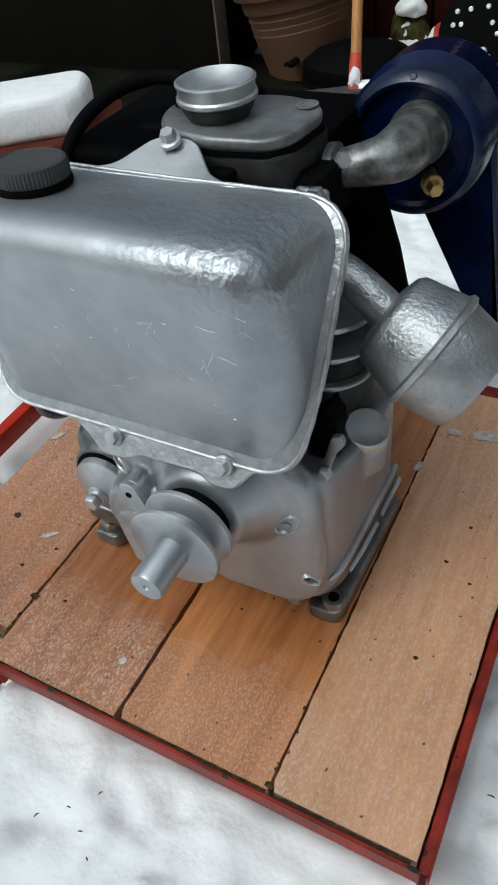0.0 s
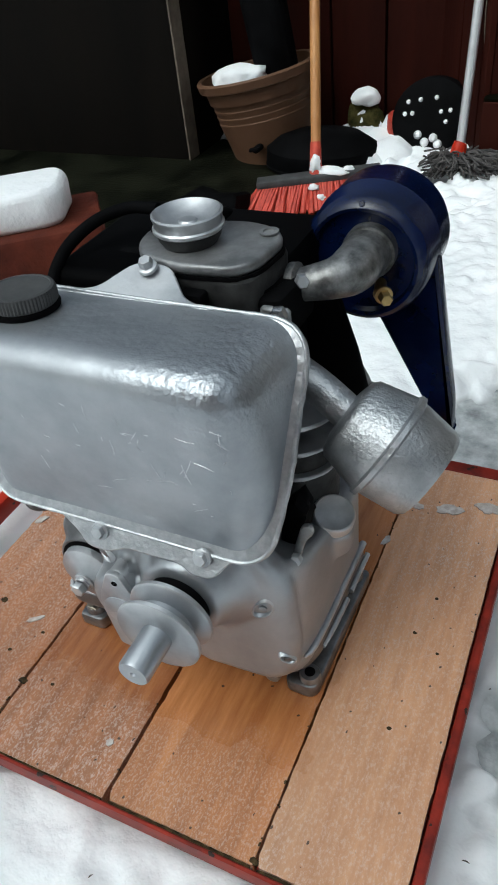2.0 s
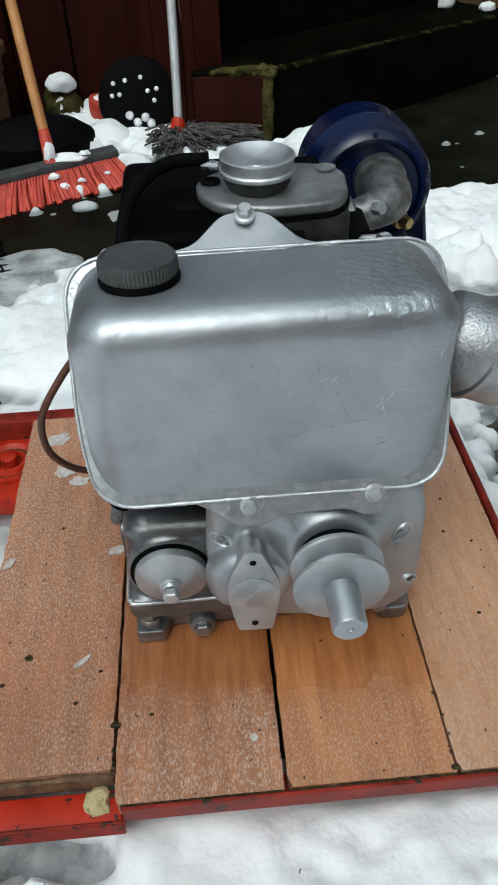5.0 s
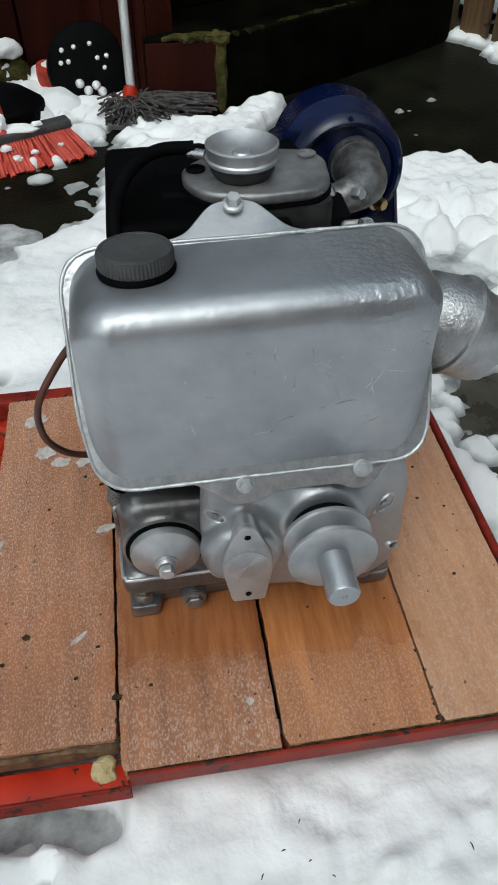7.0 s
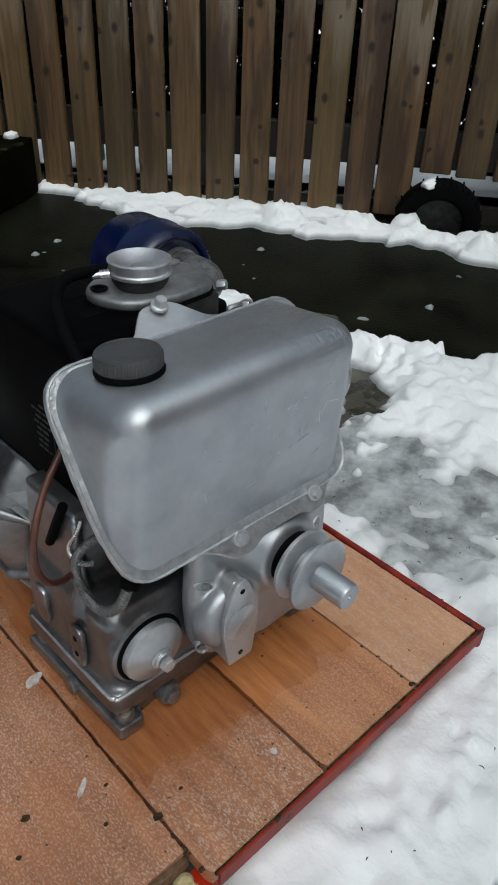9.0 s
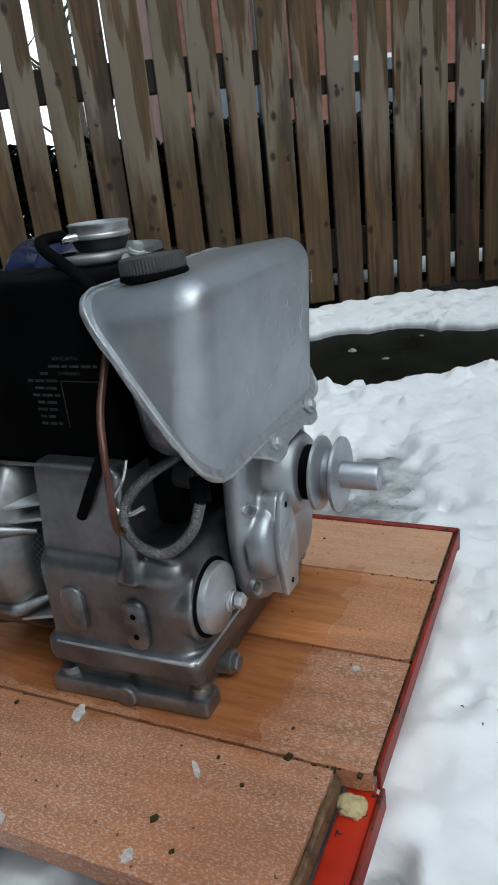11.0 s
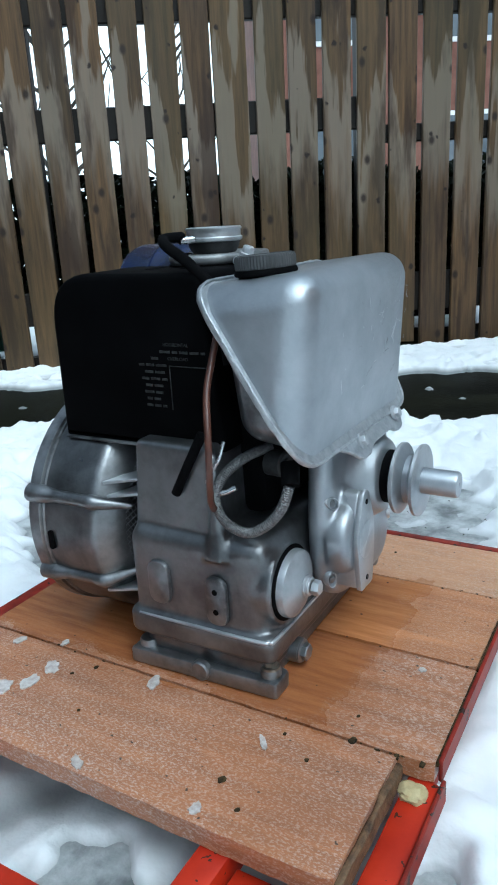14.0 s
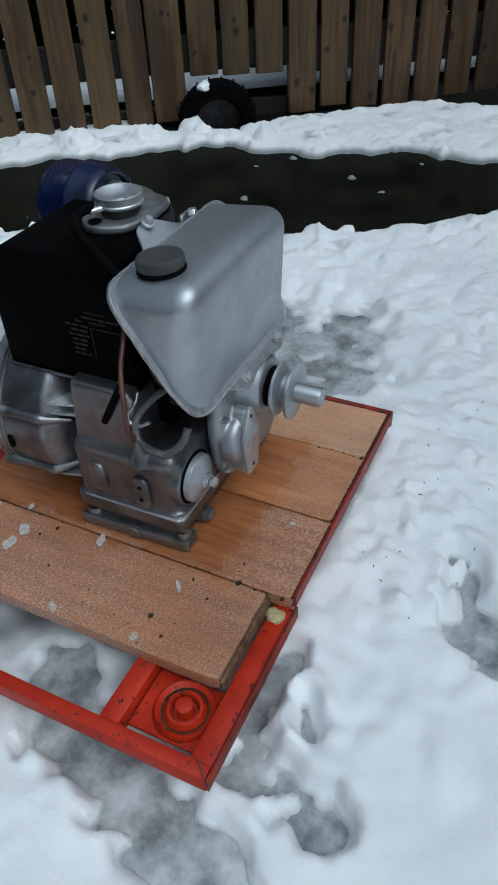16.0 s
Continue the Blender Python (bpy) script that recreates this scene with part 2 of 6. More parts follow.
MOSS = material("moss", (0.018, 0.020, 0.005), (0.085, 0.072, 0.022), 30, (0.8, 0.95), 0.0, 0.8, 150, depth=0.005, spec=0.1)
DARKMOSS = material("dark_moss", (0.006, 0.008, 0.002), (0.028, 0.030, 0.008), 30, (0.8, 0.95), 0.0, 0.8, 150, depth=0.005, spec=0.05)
BOXRED = material("red_painted_masonry", (0.060, 0.011, 0.006), (0.125, 0.027, 0.013), 10, (0.7, 0.85), 0.0, 0.5, 90, depth=0.004, spec=0.2)
POLEWOOD = material("orange_wood_pole", (0.36, 0.15, 0.045), (0.52, 0.25, 0.08), 16, (0.35, 0.5), 0.0, 0.1, 120, (1, 1, 0.2))
BRISTLE = material("red_bristles", (0.36, 0.025, 0.012), (0.58, 0.07, 0.04), 40, (0.5, 0.7), 0.0, 0.2, 300)
MOPYARN = material("wet_grey_yarn", (0.040, 0.037, 0.036), (0.12, 0.113, 0.110), 60, (0.7, 0.9), 0.0, 0.6, 300, spec=0.2)
ALUPOLE = material("aluminium_pole", (0.74, 0.75, 0.76), (0.84, 0.85, 0.86), 30, (0.35, 0.5), 0.7, 0.05, 200)
GREENPAINT = material("green_paint", (0.012, 0.075, 0.045), (0.02, 0.11, 0.07), 12, (0.5, 0.7))
LEAF = material("hedge_leaf", (0.004, 0.008, 0.003), (0.016, 0.026, 0.010), 18, (0.5, 0.7), spec=0.15)
BRICK = material("far_brick", (0.14, 0.055, 0.036), (0.22, 0.10, 0.070), 3, (0.7, 0.9))
GLASSY = material("far_window_glass", (0.10, 0.12, 0.14), (0.16, 0.18, 0.20), 1, (0.1, 0.2))
WHITEPAINT = material("white_frame_paint", (0.72, 0.72, 0.72), (0.82, 0.82, 0.82), 4, (0.4, 0.5))
BARK = material("bark", (0.035, 0.028, 0.022), (0.08, 0.065, 0.05), 30, (0.7, 0.9), 0.0, 0.6, 80)


def board_material(name, dark, light, along, frost=0.0, knots=0.0, weather=0.0, shine=(0.3, 0.5)):
    """Wood with grain along one axis; frost lays a pale icy speckle on it, weather a grey bleached wash."""
    m = bpy.data.materials.new(name)
    m.use_nodes = True
    nt = m.node_tree
    bsdf = nt.nodes["Principled BSDF"]
    geo, info = nt.nodes.new("ShaderNodeTexCoord"), nt.nodes.new("ShaderNodeObjectInfo")
    shift = nt.nodes.new("ShaderNodeVectorMath")
    shift.operation = "MULTIPLY_ADD"
    shift.inputs[1].default_value = (9.1, 7.3, 5.7)
    nt.links.new(info.outputs["Random"], shift.inputs[0])
    nt.links.new(geo.outputs["Object"], shift.inputs[2])

    def noise_node(scale, stretch, detail=5.0, rough=0.6):
        mp, n = nt.nodes.new("ShaderNodeMapping"), nt.nodes.new("ShaderNodeTexNoise")
        mp.inputs["Scale"].default_value = stretch
        n.inputs["Scale"].default_value, n.inputs["Detail"].default_value, n.inputs["Roughness"].default_value = scale, detail, rough
        nt.links.new(shift.outputs[0], mp.inputs[0])
        nt.links.new(mp.outputs[0], n.inputs["Vector"])
        return n.outputs[0]

    def ranged(value, a, b, lo=0.0, hi=1.0):
        r = nt.nodes.new("ShaderNodeMapRange")
        for key, v in (("From Min", a), ("From Max", b), ("To Min", lo), ("To Max", hi)):
            r.inputs[key].default_value = v
        nt.links.new(value, r.inputs[0])
        return r.outputs[0]

    def mixed(fac, a, b):
        x = nt.nodes.new("ShaderNodeMix")
        x.data_type = "RGBA"
        nt.links.new(fac, x.inputs["Factor"])
        for key, v in (("A", a), ("B", b)):
            if isinstance(v, tuple):
                x.inputs[key].default_value = (*v, 1)
            else:
                nt.links.new(v, x.inputs[key])
        return x.outputs["Result"]

    def face_on(vector, squeeze):
        """Turns an upright board's face into the plane of a flat pattern."""
        apart, again, less = nt.nodes.new("ShaderNodeSeparateXYZ"), nt.nodes.new("ShaderNodeCombineXYZ"), nt.nodes.new("ShaderNodeMath")
        less.operation, less.inputs[1].default_value = "MULTIPLY", squeeze
        nt.links.new(vector, apart.inputs[0])
        nt.links.new(apart.outputs["Y"], again.inputs["X"])
        nt.links.new(apart.outputs["Z"], less.inputs[0])
        nt.links.new(less.outputs[0], again.inputs["Y"])
        return again.outputs[0]

    thin = (1, 0.10, 1) if along == "Y" else (1, 1, 0.05)
    grain = noise_node(95 if along == "Y" else 70, thin, 6.0, 0.65)
    broad = noise_node(7, (1, 0.3, 1) if along == "Y" else (1, 1, 0.3))
    colour = mixed(ranged(grain, 0.25 if weather else 0.32, 0.75 if weather else 0.68), dark, light)
    tone = nt.nodes.new("ShaderNodeHueSaturation")
    nt.links.new(colour, tone.inputs["Color"])
    span = nt.nodes.new("ShaderNodeMath")
    span.operation = "MULTIPLY"
    nt.links.new(ranged(broad, 0.3, 0.7, 0.75, 1.2), span.inputs[0])
    nt.links.new(ranged(info.outputs["Random"], 0, 1, 0.72 if weather else 0.95, 1.25 if weather else 1.05), span.inputs[1])
    nt.links.new(span.outputs[0], tone.inputs["Value"])
    colour = tone.outputs[0]
    gloss = ranged(broad, 0.3, 0.7, shine[0], shine[1])
    height = grain
    if frost:
        speck = noise_node(600, (1, 0.5, 1), 4.0, 0.70)
        patch = noise_node(9.0, (1, 0.6, 1), 5.0, 0.65)
        film = ranged(patch, 0.66 - frost * 0.3, 0.90 - frost * 0.3, 0.52, 1.0)
        place_of, where = nt.nodes.new("ShaderNodeNewGeometry"), nt.nodes.new("ShaderNodeSeparateXYZ")
        nt.links.new(place_of.outputs["Position"], where.inputs[0])

        def maths(kind_of, a, b):
            n = nt.nodes.new("ShaderNodeMath")
            n.operation = kind_of
            for slot, v in enumerate((a, b)):
                if isinstance(v, float):
                    n.inputs[slot].default_value = v
                else:
                    nt.links.new(v, n.inputs[slot])
            return n.outputs[0]

        # melted clean and wet round the engine
        beside = maths("SUBTRACT", maths("ABSOLUTE", maths("SUBTRACT", where.outputs["X"], 0.005), 0.0), 0.142)
        ahead = maths("SUBTRACT", 0.085, where.outputs["Y"])
        rim_noise = maths("MULTIPLY", maths("SUBTRACT", noise_node(18, (1, 1, 1), 4.0, 0.55), 0.5), 0.07)
        dry = ranged(maths("ADD", maths("MAXIMUM", beside, ahead), rim_noise), -0.014, 0.022, 0.04, 1.0)
        area = maths("MULTIPLY", film, dry)
        dots = ranged(speck, 0.49, 0.62)
        both = maths("MULTIPLY", area, dots)
        colour = mixed(ranged(area, 0, 1, 0, 0.18), colour, (0.58, 0.38, 0.27))
        colour = mixed(ranged(both, 0, 1, 0, 0.68), colour, (0.70, 0.60, 0.54))
        gloss = ranged(dry, 0, 1, 0.22, 0.36)
        bsdf.inputs["Coat Weight"].default_value, bsdf.inputs["Coat Roughness"].default_value = 0.15, 0.28
        height = speck
        # fine black dirt flecks
        cells = nt.nodes.new("ShaderNodeTexVoronoi")
        cells.inputs["Scale"].default_value = 52
        cells.voronoi_dimensions = "2D"
        wobble, bent, size = nt.nodes.new("ShaderNodeTexNoise"), nt.nodes.new("ShaderNodeVectorMath"), nt.nodes.new("ShaderNodeMath")
        wobble.inputs["Scale"].default_value, wobble.inputs["Detail"].default_value = 210, 2.0
        bent.operation = "MULTIPLY_ADD"
        bent.inputs[1].default_value = (0.005, 0.005, 0.005)
        nt.links.new(shift.outputs[0], wobble.inputs["Vector"])
        nt.links.new(wobble.outputs["Color"], bent.inputs[0])
        nt.links.new(shift.outputs[0], bent.inputs[2])
        flat = nt.nodes.new("ShaderNodeMapping")
        flat.inputs["Scale"].default_value = (1, 0.8, 0)
        nt.links.new(bent.outputs[0], flat.inputs[0])
        nt.links.new(flat.outputs[0], cells.inputs["Vector"])
        size.operation = "MULTIPLY_ADD"
        size.inputs[1].default_value = 0.42
        nt.links.new(ranged(cells.outputs["Color"], 0.25, 1.0), size.inputs[0])
        nt.links.new(cells.outputs["Distance"], size.inputs[2])
        colour = mixed(ranged(size.outputs[0], 0.040, 0.062, 0.92, 0), colour, (0.05, 0.03, 0.02))
    if weather:
        lift = nt.nodes.new("ShaderNodeSeparateXYZ")
        nt.links.new(geo.outputs["Object"], lift.inputs[0])
        wash = noise_node(9.0, (1.5, 1.5, 0.16), 4.0, 0.55)
        tip, foot, zone = nt.nodes.new("ShaderNodeMath"), nt.nodes.new("ShaderNodeMath"), nt.nodes.new("ShaderNodeMath")
        for node, factor in ((tip, 1.9), (foot, 1.3)):
            node.operation = "MULTIPLY_ADD"
            node.inputs[1].default_value = factor
            nt.links.new(wash, node.inputs[0])
            nt.links.new(lift.outputs["Z"], node.inputs[2])
        zone.operation = "MULTIPLY"
        nt.links.new(ranged(tip.outputs[0], 0.90, 0.965, 1, 0), zone.inputs[0])
        nt.links.new(ranged(foot.outputs[0], 0.20, 0.44), zone.inputs[1])
        colour = mixed(ranged(zone.outputs[0], 0, 1, 0, weather), colour, (0.255, 0.208, 0.160))
        damp = noise_node(7.0, (1.2, 1.2, 0.20), 5.0, 0.6)
        colour = mixed(ranged(damp, 0.52, 0.60, 0, 0.74), colour, (0.030, 0.014, 0.006))
        green = noise_node(1.6, (1.0, 1.0, 0.4), 3.0, 0.5)
        colour = mixed(ranged(green, 0.46, 0.64, 0, 0.26), colour, (0.088, 0.082, 0.027))
        pin = nt.nodes.new("ShaderNodeTexVoronoi")
        pin.inputs["Scale"].default_value = 15
        pin_size, pin_bend, pin_wave = nt.nodes.new("ShaderNodeMath"), nt.nodes.new("ShaderNodeVectorMath"), nt.nodes.new("ShaderNodeTexNoise")
        pin_wave.inputs["Scale"].default_value = 60
        pin_bend.operation, pin_bend.inputs[1].default_value = "MULTIPLY_ADD", (0.014, 0.014, 0.014)
        nt.links.new(shift.outputs[0], pin_wave.inputs["Vector"])
        nt.links.new(pin_wave.outputs["Color"], pin_bend.inputs[0])
        nt.links.new(shift.outputs[0], pin_bend.inputs[2])
        pin.voronoi_dimensions = "2D"
        nt.links.new(face_on(pin_bend.outputs[0], 0.7), pin.inputs["Vector"])
        pin_size.operation, pin_size.inputs[1].default_value = "MULTIPLY_ADD", 0.34
        nt.links.new(ranged(pin.outputs["Color"], 0.1, 0.9), pin_size.inputs[0])
        nt.links.new(pin.outputs["Distance"], pin_size.inputs[2])
        colour = mixed(ranged(pin_size.outputs[0], 0.09, 0.15, 0.95, 0), colour, (0.013, 0.006, 0.0035))
    if knots:
        cells = nt.nodes.new("ShaderNodeTexVoronoi")
        cells.inputs["Scale"].default_value = 6.5
        cells.voronoi_dimensions = "2D"
        nt.links.new(face_on(shift.outputs[0], 0.55), cells.inputs["Vector"])
        colour = mixed(ranged(cells.outputs["Distance"], 0.030, 0.075, knots, 0), colour, (0.014, 0.006, 0.003))
    nt.links.new(colour, bsdf.inputs["Base Color"])
    nt.links.new(gloss, bsdf.inputs["Roughness"])
    relief = nt.nodes.new("ShaderNodeBump")
    relief.inputs["Strength"].default_value, relief.inputs["Distance"].default_value = 0.25, 0.0015
    nt.links.new(height, relief.inputs["Height"])
    nt.links.new(relief.outputs[0], bsdf.inputs["Normal"])
    return m


PLANK_FROSTED = board_material("frosted_wood_board", (0.255, 0.084, 0.025), (0.430, 0.165, 0.058), "Y", frost=0.95, shine=(0.22, 0.45))
PLANK_MID = board_material("warm_wood_board", (0.34, 0.118, 0.032), (0.55, 0.225, 0.080), "Y", frost=0.45, shine=(0.22, 0.45))
PLANK_PALE = board_material("pale_wood_board", (0.51, 0.245, 0.120), (0.69, 0.375, 0.205), "Y", frost=0.5)
PALE = board_material("weathered_fence_wood", (0.030, 0.0165, 0.0065), (0.150, 0.086, 0.034), "Z", knots=0.92, weather=0.70, shine=(0.55, 0.8))
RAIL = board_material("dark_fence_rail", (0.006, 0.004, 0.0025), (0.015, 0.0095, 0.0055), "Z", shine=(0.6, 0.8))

# ---- shape helpers ----
ORIGIN = {}


def part(name, bm, mat, parent=None, label="", sharp=40):
    """Links a bmesh as one mesh object, its origin in its middle, under a thing or a part."""
    sharp = 180 if mat is SNOW else sharp
    bmesh.ops.recalc_face_normals(bm, faces=bm.faces[:])
    for f in bm.faces:
        f.smooth = True
    for e in bm.edges:
        if len(e.link_faces) != 2 or e.calc_face_angle(0) > radians(sharp):
            e.smooth = False
    lo = [min(v.co[i] for v in bm.verts) for i in range(3)]
    hi = [max(v.co[i] for v in bm.verts) for i in range(3)]
    mid = Vector([(a + b) / 2 for a, b in zip(lo, hi)])
    if parent is None:
        mid.z = lo[2]
    bmesh.ops.translate(bm, verts=bm.verts[:], vec=-mid)
    me = bpy.data.meshes.new(name)
    bm.to_mesh(me)
    bm.free()
    me.materials.append(mat)
    ob = new(name, me)
    ob.location = mid
    ORIGIN[ob] = mid
    if parent is not None:
        ob.parent = parent
        ob.matrix_parent_inverse = Matrix.Translation(-ORIGIN[parent])
    if label:
        tagged(ob, label=label)
    return ob


def casting(name, pieces, mat, parent, label="", voxel=0.0022, rounds=6):
    """Pieces run together into one casting with soft fillets."""
    ob = part(name, joined(*pieces), mat, parent, label)
    weld = ob.modifiers.new("weld", "REMESH")
    weld.mode, weld.voxel_size, weld.use_smooth_shade = "VOXEL", voxel, True
    soften = ob.modifiers.new("soften", "SMOOTH")
    soften.factor, soften.iterations = 0.5, rounds
    return ob


def thing(name, at, label, category, group="", kind=""):
    ob = new(name)
    ob.location = at
    ob.empty_display_size = 0.02
    ORIGIN[ob] = Vector(at)
    return tagged(ob, label, category, group, kind)


def joined(*bms):
    out = bmesh.new()
    for b in bms:
        me = bpy.data.meshes.new("tmp")
        b.to_mesh(me)
        b.free()
        out.from_mesh(me)
        bpy.data.meshes.remove(me)
    return out


def moved(bm, m):
    bmesh.ops.transform(bm, matrix=m, verts=bm.verts[:])
    return bm


def rbox(x0, x1, y0, y1, z0, z1, r=0.002, seg=2):
    bm = bmesh.new()
    bmesh.ops.create_cube(bm, size=1)
    bmesh.ops.transform(bm, matrix=Matrix.LocRotScale(((x0 + x1) / 2, (y0 + y1) / 2, (z0 + z1) / 2), None, (x1 - x0, y1 - y0, z1 - z0)), verts=bm.verts[:])
    if r:
        bmesh.ops.bevel(bm, geom=bm.edges[:], offset=r, segments=seg, profile=0.5, affect="EDGES")
    return bm


def axes(axis):
    """Two directions that span the plane across axis, in right-handed order."""
    a = Vector(axis).normalized()
    u = a.orthogonal().normalized() if abs(a.z) > 0.999 or abs(a.y) < 0.999 else Vector((1, 0, 0))
    if abs(a.z) < 0.9:
        u = Vector((0, 0, 1)).cross(a).normalized()
    return u, a.cross(u), a


def lathe(profile, at, axis=(0, 0, 1), seg=32, closed=True):
    """Turns rows of (radius, height) about an axis."""
    u, v, a = axes(axis)
    at = Vector(at)
    bm = bmesh.new()
    rings = []
    for r, h in profile:
        rings.append([bm.verts.new(at + a * h + (u * math.cos(t) + v * math.sin(t)) * max(r, 1e-5)) for t in (2 * math.pi * k / seg for k in range(seg))])
    for p, q in zip(rings, rings[1:]):
        for k in range(seg):
            bm.faces.new((p[k], p[(k + 1) % seg], q[(k + 1) % seg], q[k]))
    if closed:
        bm.faces.new(rings[0][::-1])
        bm.faces.new(rings[-1])
    return bm


def prism(outline, low, high, axis="Y", r=0.0, seg=2):
    """A polygon pushed along an axis. The outline is (x, z) for Y, (y, z) for X, (x, y) for Z."""
    bm = bmesh.new()
    put = {"Y": lambda a, b, c: (a, c, b), "X": lambda a, b, c: (c, a, b), "Z": lambda a, b, c: (a, b, c)}[axis]
    p = [bm.verts.new(put(a, b, low)) for a, b in outline]
    q = [bm.verts.new(put(a, b, high)) for a, b in outline]
    n = len(p)
    for k in range(n):
        bm.faces.new((p[k], p[(k + 1) % n], q[(k + 1) % n], q[k]))
    bm.faces.new(p[::-1])
    bm.faces.new(q)
    bmesh.ops.recalc_face_normals(bm, faces=bm.faces[:])
    if r:
        rim = [e for e in bm.edges if e.calc_face_angle(0) > radians(35)]
        bmesh.ops.bevel(bm, geom=rim, offset=r, segments=seg, profile=0.5, affect="EDGES")
    return bm


def rounded(points, r, seg=5):
    """Rounds the corners of a polygon of 2D points."""
    out = []
    n = len(points)
    for k in range(n):
        p, a, b = Vector(points[k]), Vector(points[k - 1]), Vector(points[(k + 1) % n])
        rr = r[k] if isinstance(r, (list, tuple)) else r
        da, db = (a - p), (b - p)
        rr = min(rr, da.length * 0.48, db.length * 0.48)
        s, e = p + da.normalized() * rr, p + db.normalized() * rr
        for i in range(seg + 1):
            t = i / seg
            out.append(tuple(s * (1 - t) ** 2 + p * 2 * t * (1 - t) + e * t ** 2))
    return out


def spline(points, steps=8):
    pts = [Vector(p) for p in points]
    pts = [pts[0] * 2 - pts[1]] + pts + [pts[-1] * 2 - pts[-2]]
    out = []
    for k in range(1, len(pts) - 2):
        a, b, c, d = pts[k - 1:k + 3]
        for i in range(steps):
            t = i / steps
            out.append(0.5 * (2 * b + (c - a) * t + (2 * a - 5 * b + 4 * c - d) * t * t + (3 * b - a - 3 * c + d) * t ** 3))
    out.append(pts[-2])
    return out


def tube(points, radius, seg=14, smooth_steps=8):
    """A round bar along a path; radius is one number or one for each given point."""
    path = spline(points, smooth_steps) if smooth_steps else [Vector(p) for p in points]
    n = len(path)
    if isinstance(radius, (int, float)):
        rad = [radius] * n
    else:
        rad = list(np.interp(np.linspace(0, len(points) - 1, n), range(len(points)), radius))
    bm = bmesh.new()
    rings = []
    up = None
    for k, p in enumerate(path):
        d = (path[min(k + 1, n - 1)] - path[max(k - 1, 0)]).normalized()
        up = d.orthogonal().normalized() if up is None else (up - d * up.dot(d)).normalized()
        side = d.cross(up)
        rings.append([bm.verts.new(p + (up * math.cos(t) + side * math.sin(t)) * rad[k]) for t in (2 * math.pi * j / seg for j in range(seg))])
    for p, q in zip(rings, rings[1:]):
        for j in range(seg):
            bm.faces.new((p[j], p[(j + 1) % seg], q[(j + 1) % seg], q[j]))
    bm.faces.new(rings[0][::-1])
    bm.faces.new(rings[-1])
    return bm


def ribbed(points, radius):
    """A braided hose: fine ridges round a bent tube."""
    path = spline(points, 22)
    return tube(path, [radius * (1.0 if k % 2 else 1.10) for k in range(len(path))], 14, 0)


def hexbolt(at, axis, r=0.0065, h=0.006, washer=True):
    """A hexagon head with a chamfer, on a washer."""
    head = lathe([(r, 0.0015), (r, h * 0.85), (r * 0.86, h)], at, axis, 6)
    if washer:
        head = joined(head, lathe([(r * 1.35, -0.001), (r * 1.35, 0.0015), (r * 1.2, 0.002)], at, axis, 20))
    return head


def roughened(bm, amount, scale):
    """Pushes the verts about with a smooth noise."""
    for v in bm.verts:
        v.co += noise.noise_vector(v.co * scale) * amount
    return bm


def divided(bm, cuts):
    bmesh.ops.subdivide_edges(bm, edges=bm.edges[:], cuts=cuts, use_grid_fill=True)
    return bm


def lump(at, size, seed, flat=0.6, detail=3, amount=0.35):
    """An uneven heap of snow."""
    bm = bmesh.new()
    bmesh.ops.create_icosphere(bm, subdivisions=detail, radius=1)
    off = Vector((seed * 3.7, seed * 1.9, seed * 2.3))
    for v in bm.verts:
        d = 1 + amount * noise.noise(v.co * 1.6 + off) + amount * 0.5 * noise.noise(v.co * 4.1 + off)
        v.co = Vector((v.co.x * size[0] * d, v.co.y * size[1] * d, max(v.co.z, -flat) * size[2] * d))
    return moved(bm, Matrix.Translation(at))

# ---- ground and snow ----
GROUND = -0.10
FENCE_AT, FENCE_DIR, FENCE_OUT = Vector((2.087, 0.786, 0)), Vector((-0.5878, 0.8090, 0)), Vector((0.8090, 0.5878, 0))


def value_noise(x, y, size, seed):
    """Gradient noise, about -1 to 1, on arrays of places, turned so that its cells line up with nothing."""
    rng = np.random.RandomState(seed)
    angle = rng.uniform(0, 2 * np.pi, (64, 64))
    ca, sa = np.cos(angle), np.sin(angle)
    turn = seed * 1.3 + 0.4
    u, v = (x * math.cos(turn) + y * math.sin(turn)) / size, (y * math.cos(turn) - x * math.sin(turn)) / size
    i, j = np.floor(u).astype(int), np.floor(v).astype(int)
    fu, fv = u - i, v - j
    corner = lambda a, b: ca[(i + a) % 64, (j + b) % 64] * (fu - a) + sa[(i + a) % 64, (j + b) % 64] * (fv - b)
    su, sv = fu ** 3 * (fu * (fu * 6 - 15) + 10), fv ** 3 * (fv * (fv * 6 - 15) + 10)
    return 1.5 * ((corner(0, 0) * (1 - su) + corner(1, 0) * su) * (1 - sv) + (corner(0, 1) * (1 - su) + corner(1, 1) * su) * sv)


def step(a, b, t):
    t = np.clip((t - a) / (b - a), 0, 1)
    return t * t * (3 - 2 * t)


# trodden slush: from x, y to x, y, half width
TRODDEN = [(-0.355, 0.16, -0.435, -0.06, 0.044), (-0.302, -0.02, -0.312, -0.055, 0.030), (-0.318, -0.085, -0.327, -0.118, 0.033), (-0.015, -0.195, -0.062, -0.25, 0.036), (-0.475, 0.22, -0.50, 0.29, 0.018),
           (-0.46, -0.26, -0.52, -0.32, 0.036), (0.12, -0.32, 0.17, -0.40, 0.034), (-0.215, -0.055, -0.25, -0.075, 0.012), (-0.29, 0.24, -0.35, 0.19, 0.040), (0.07, -0.175, 0.02, -0.19, 0.022), (-0.17, -0.01, -0.27, 0.0, 0.022)]
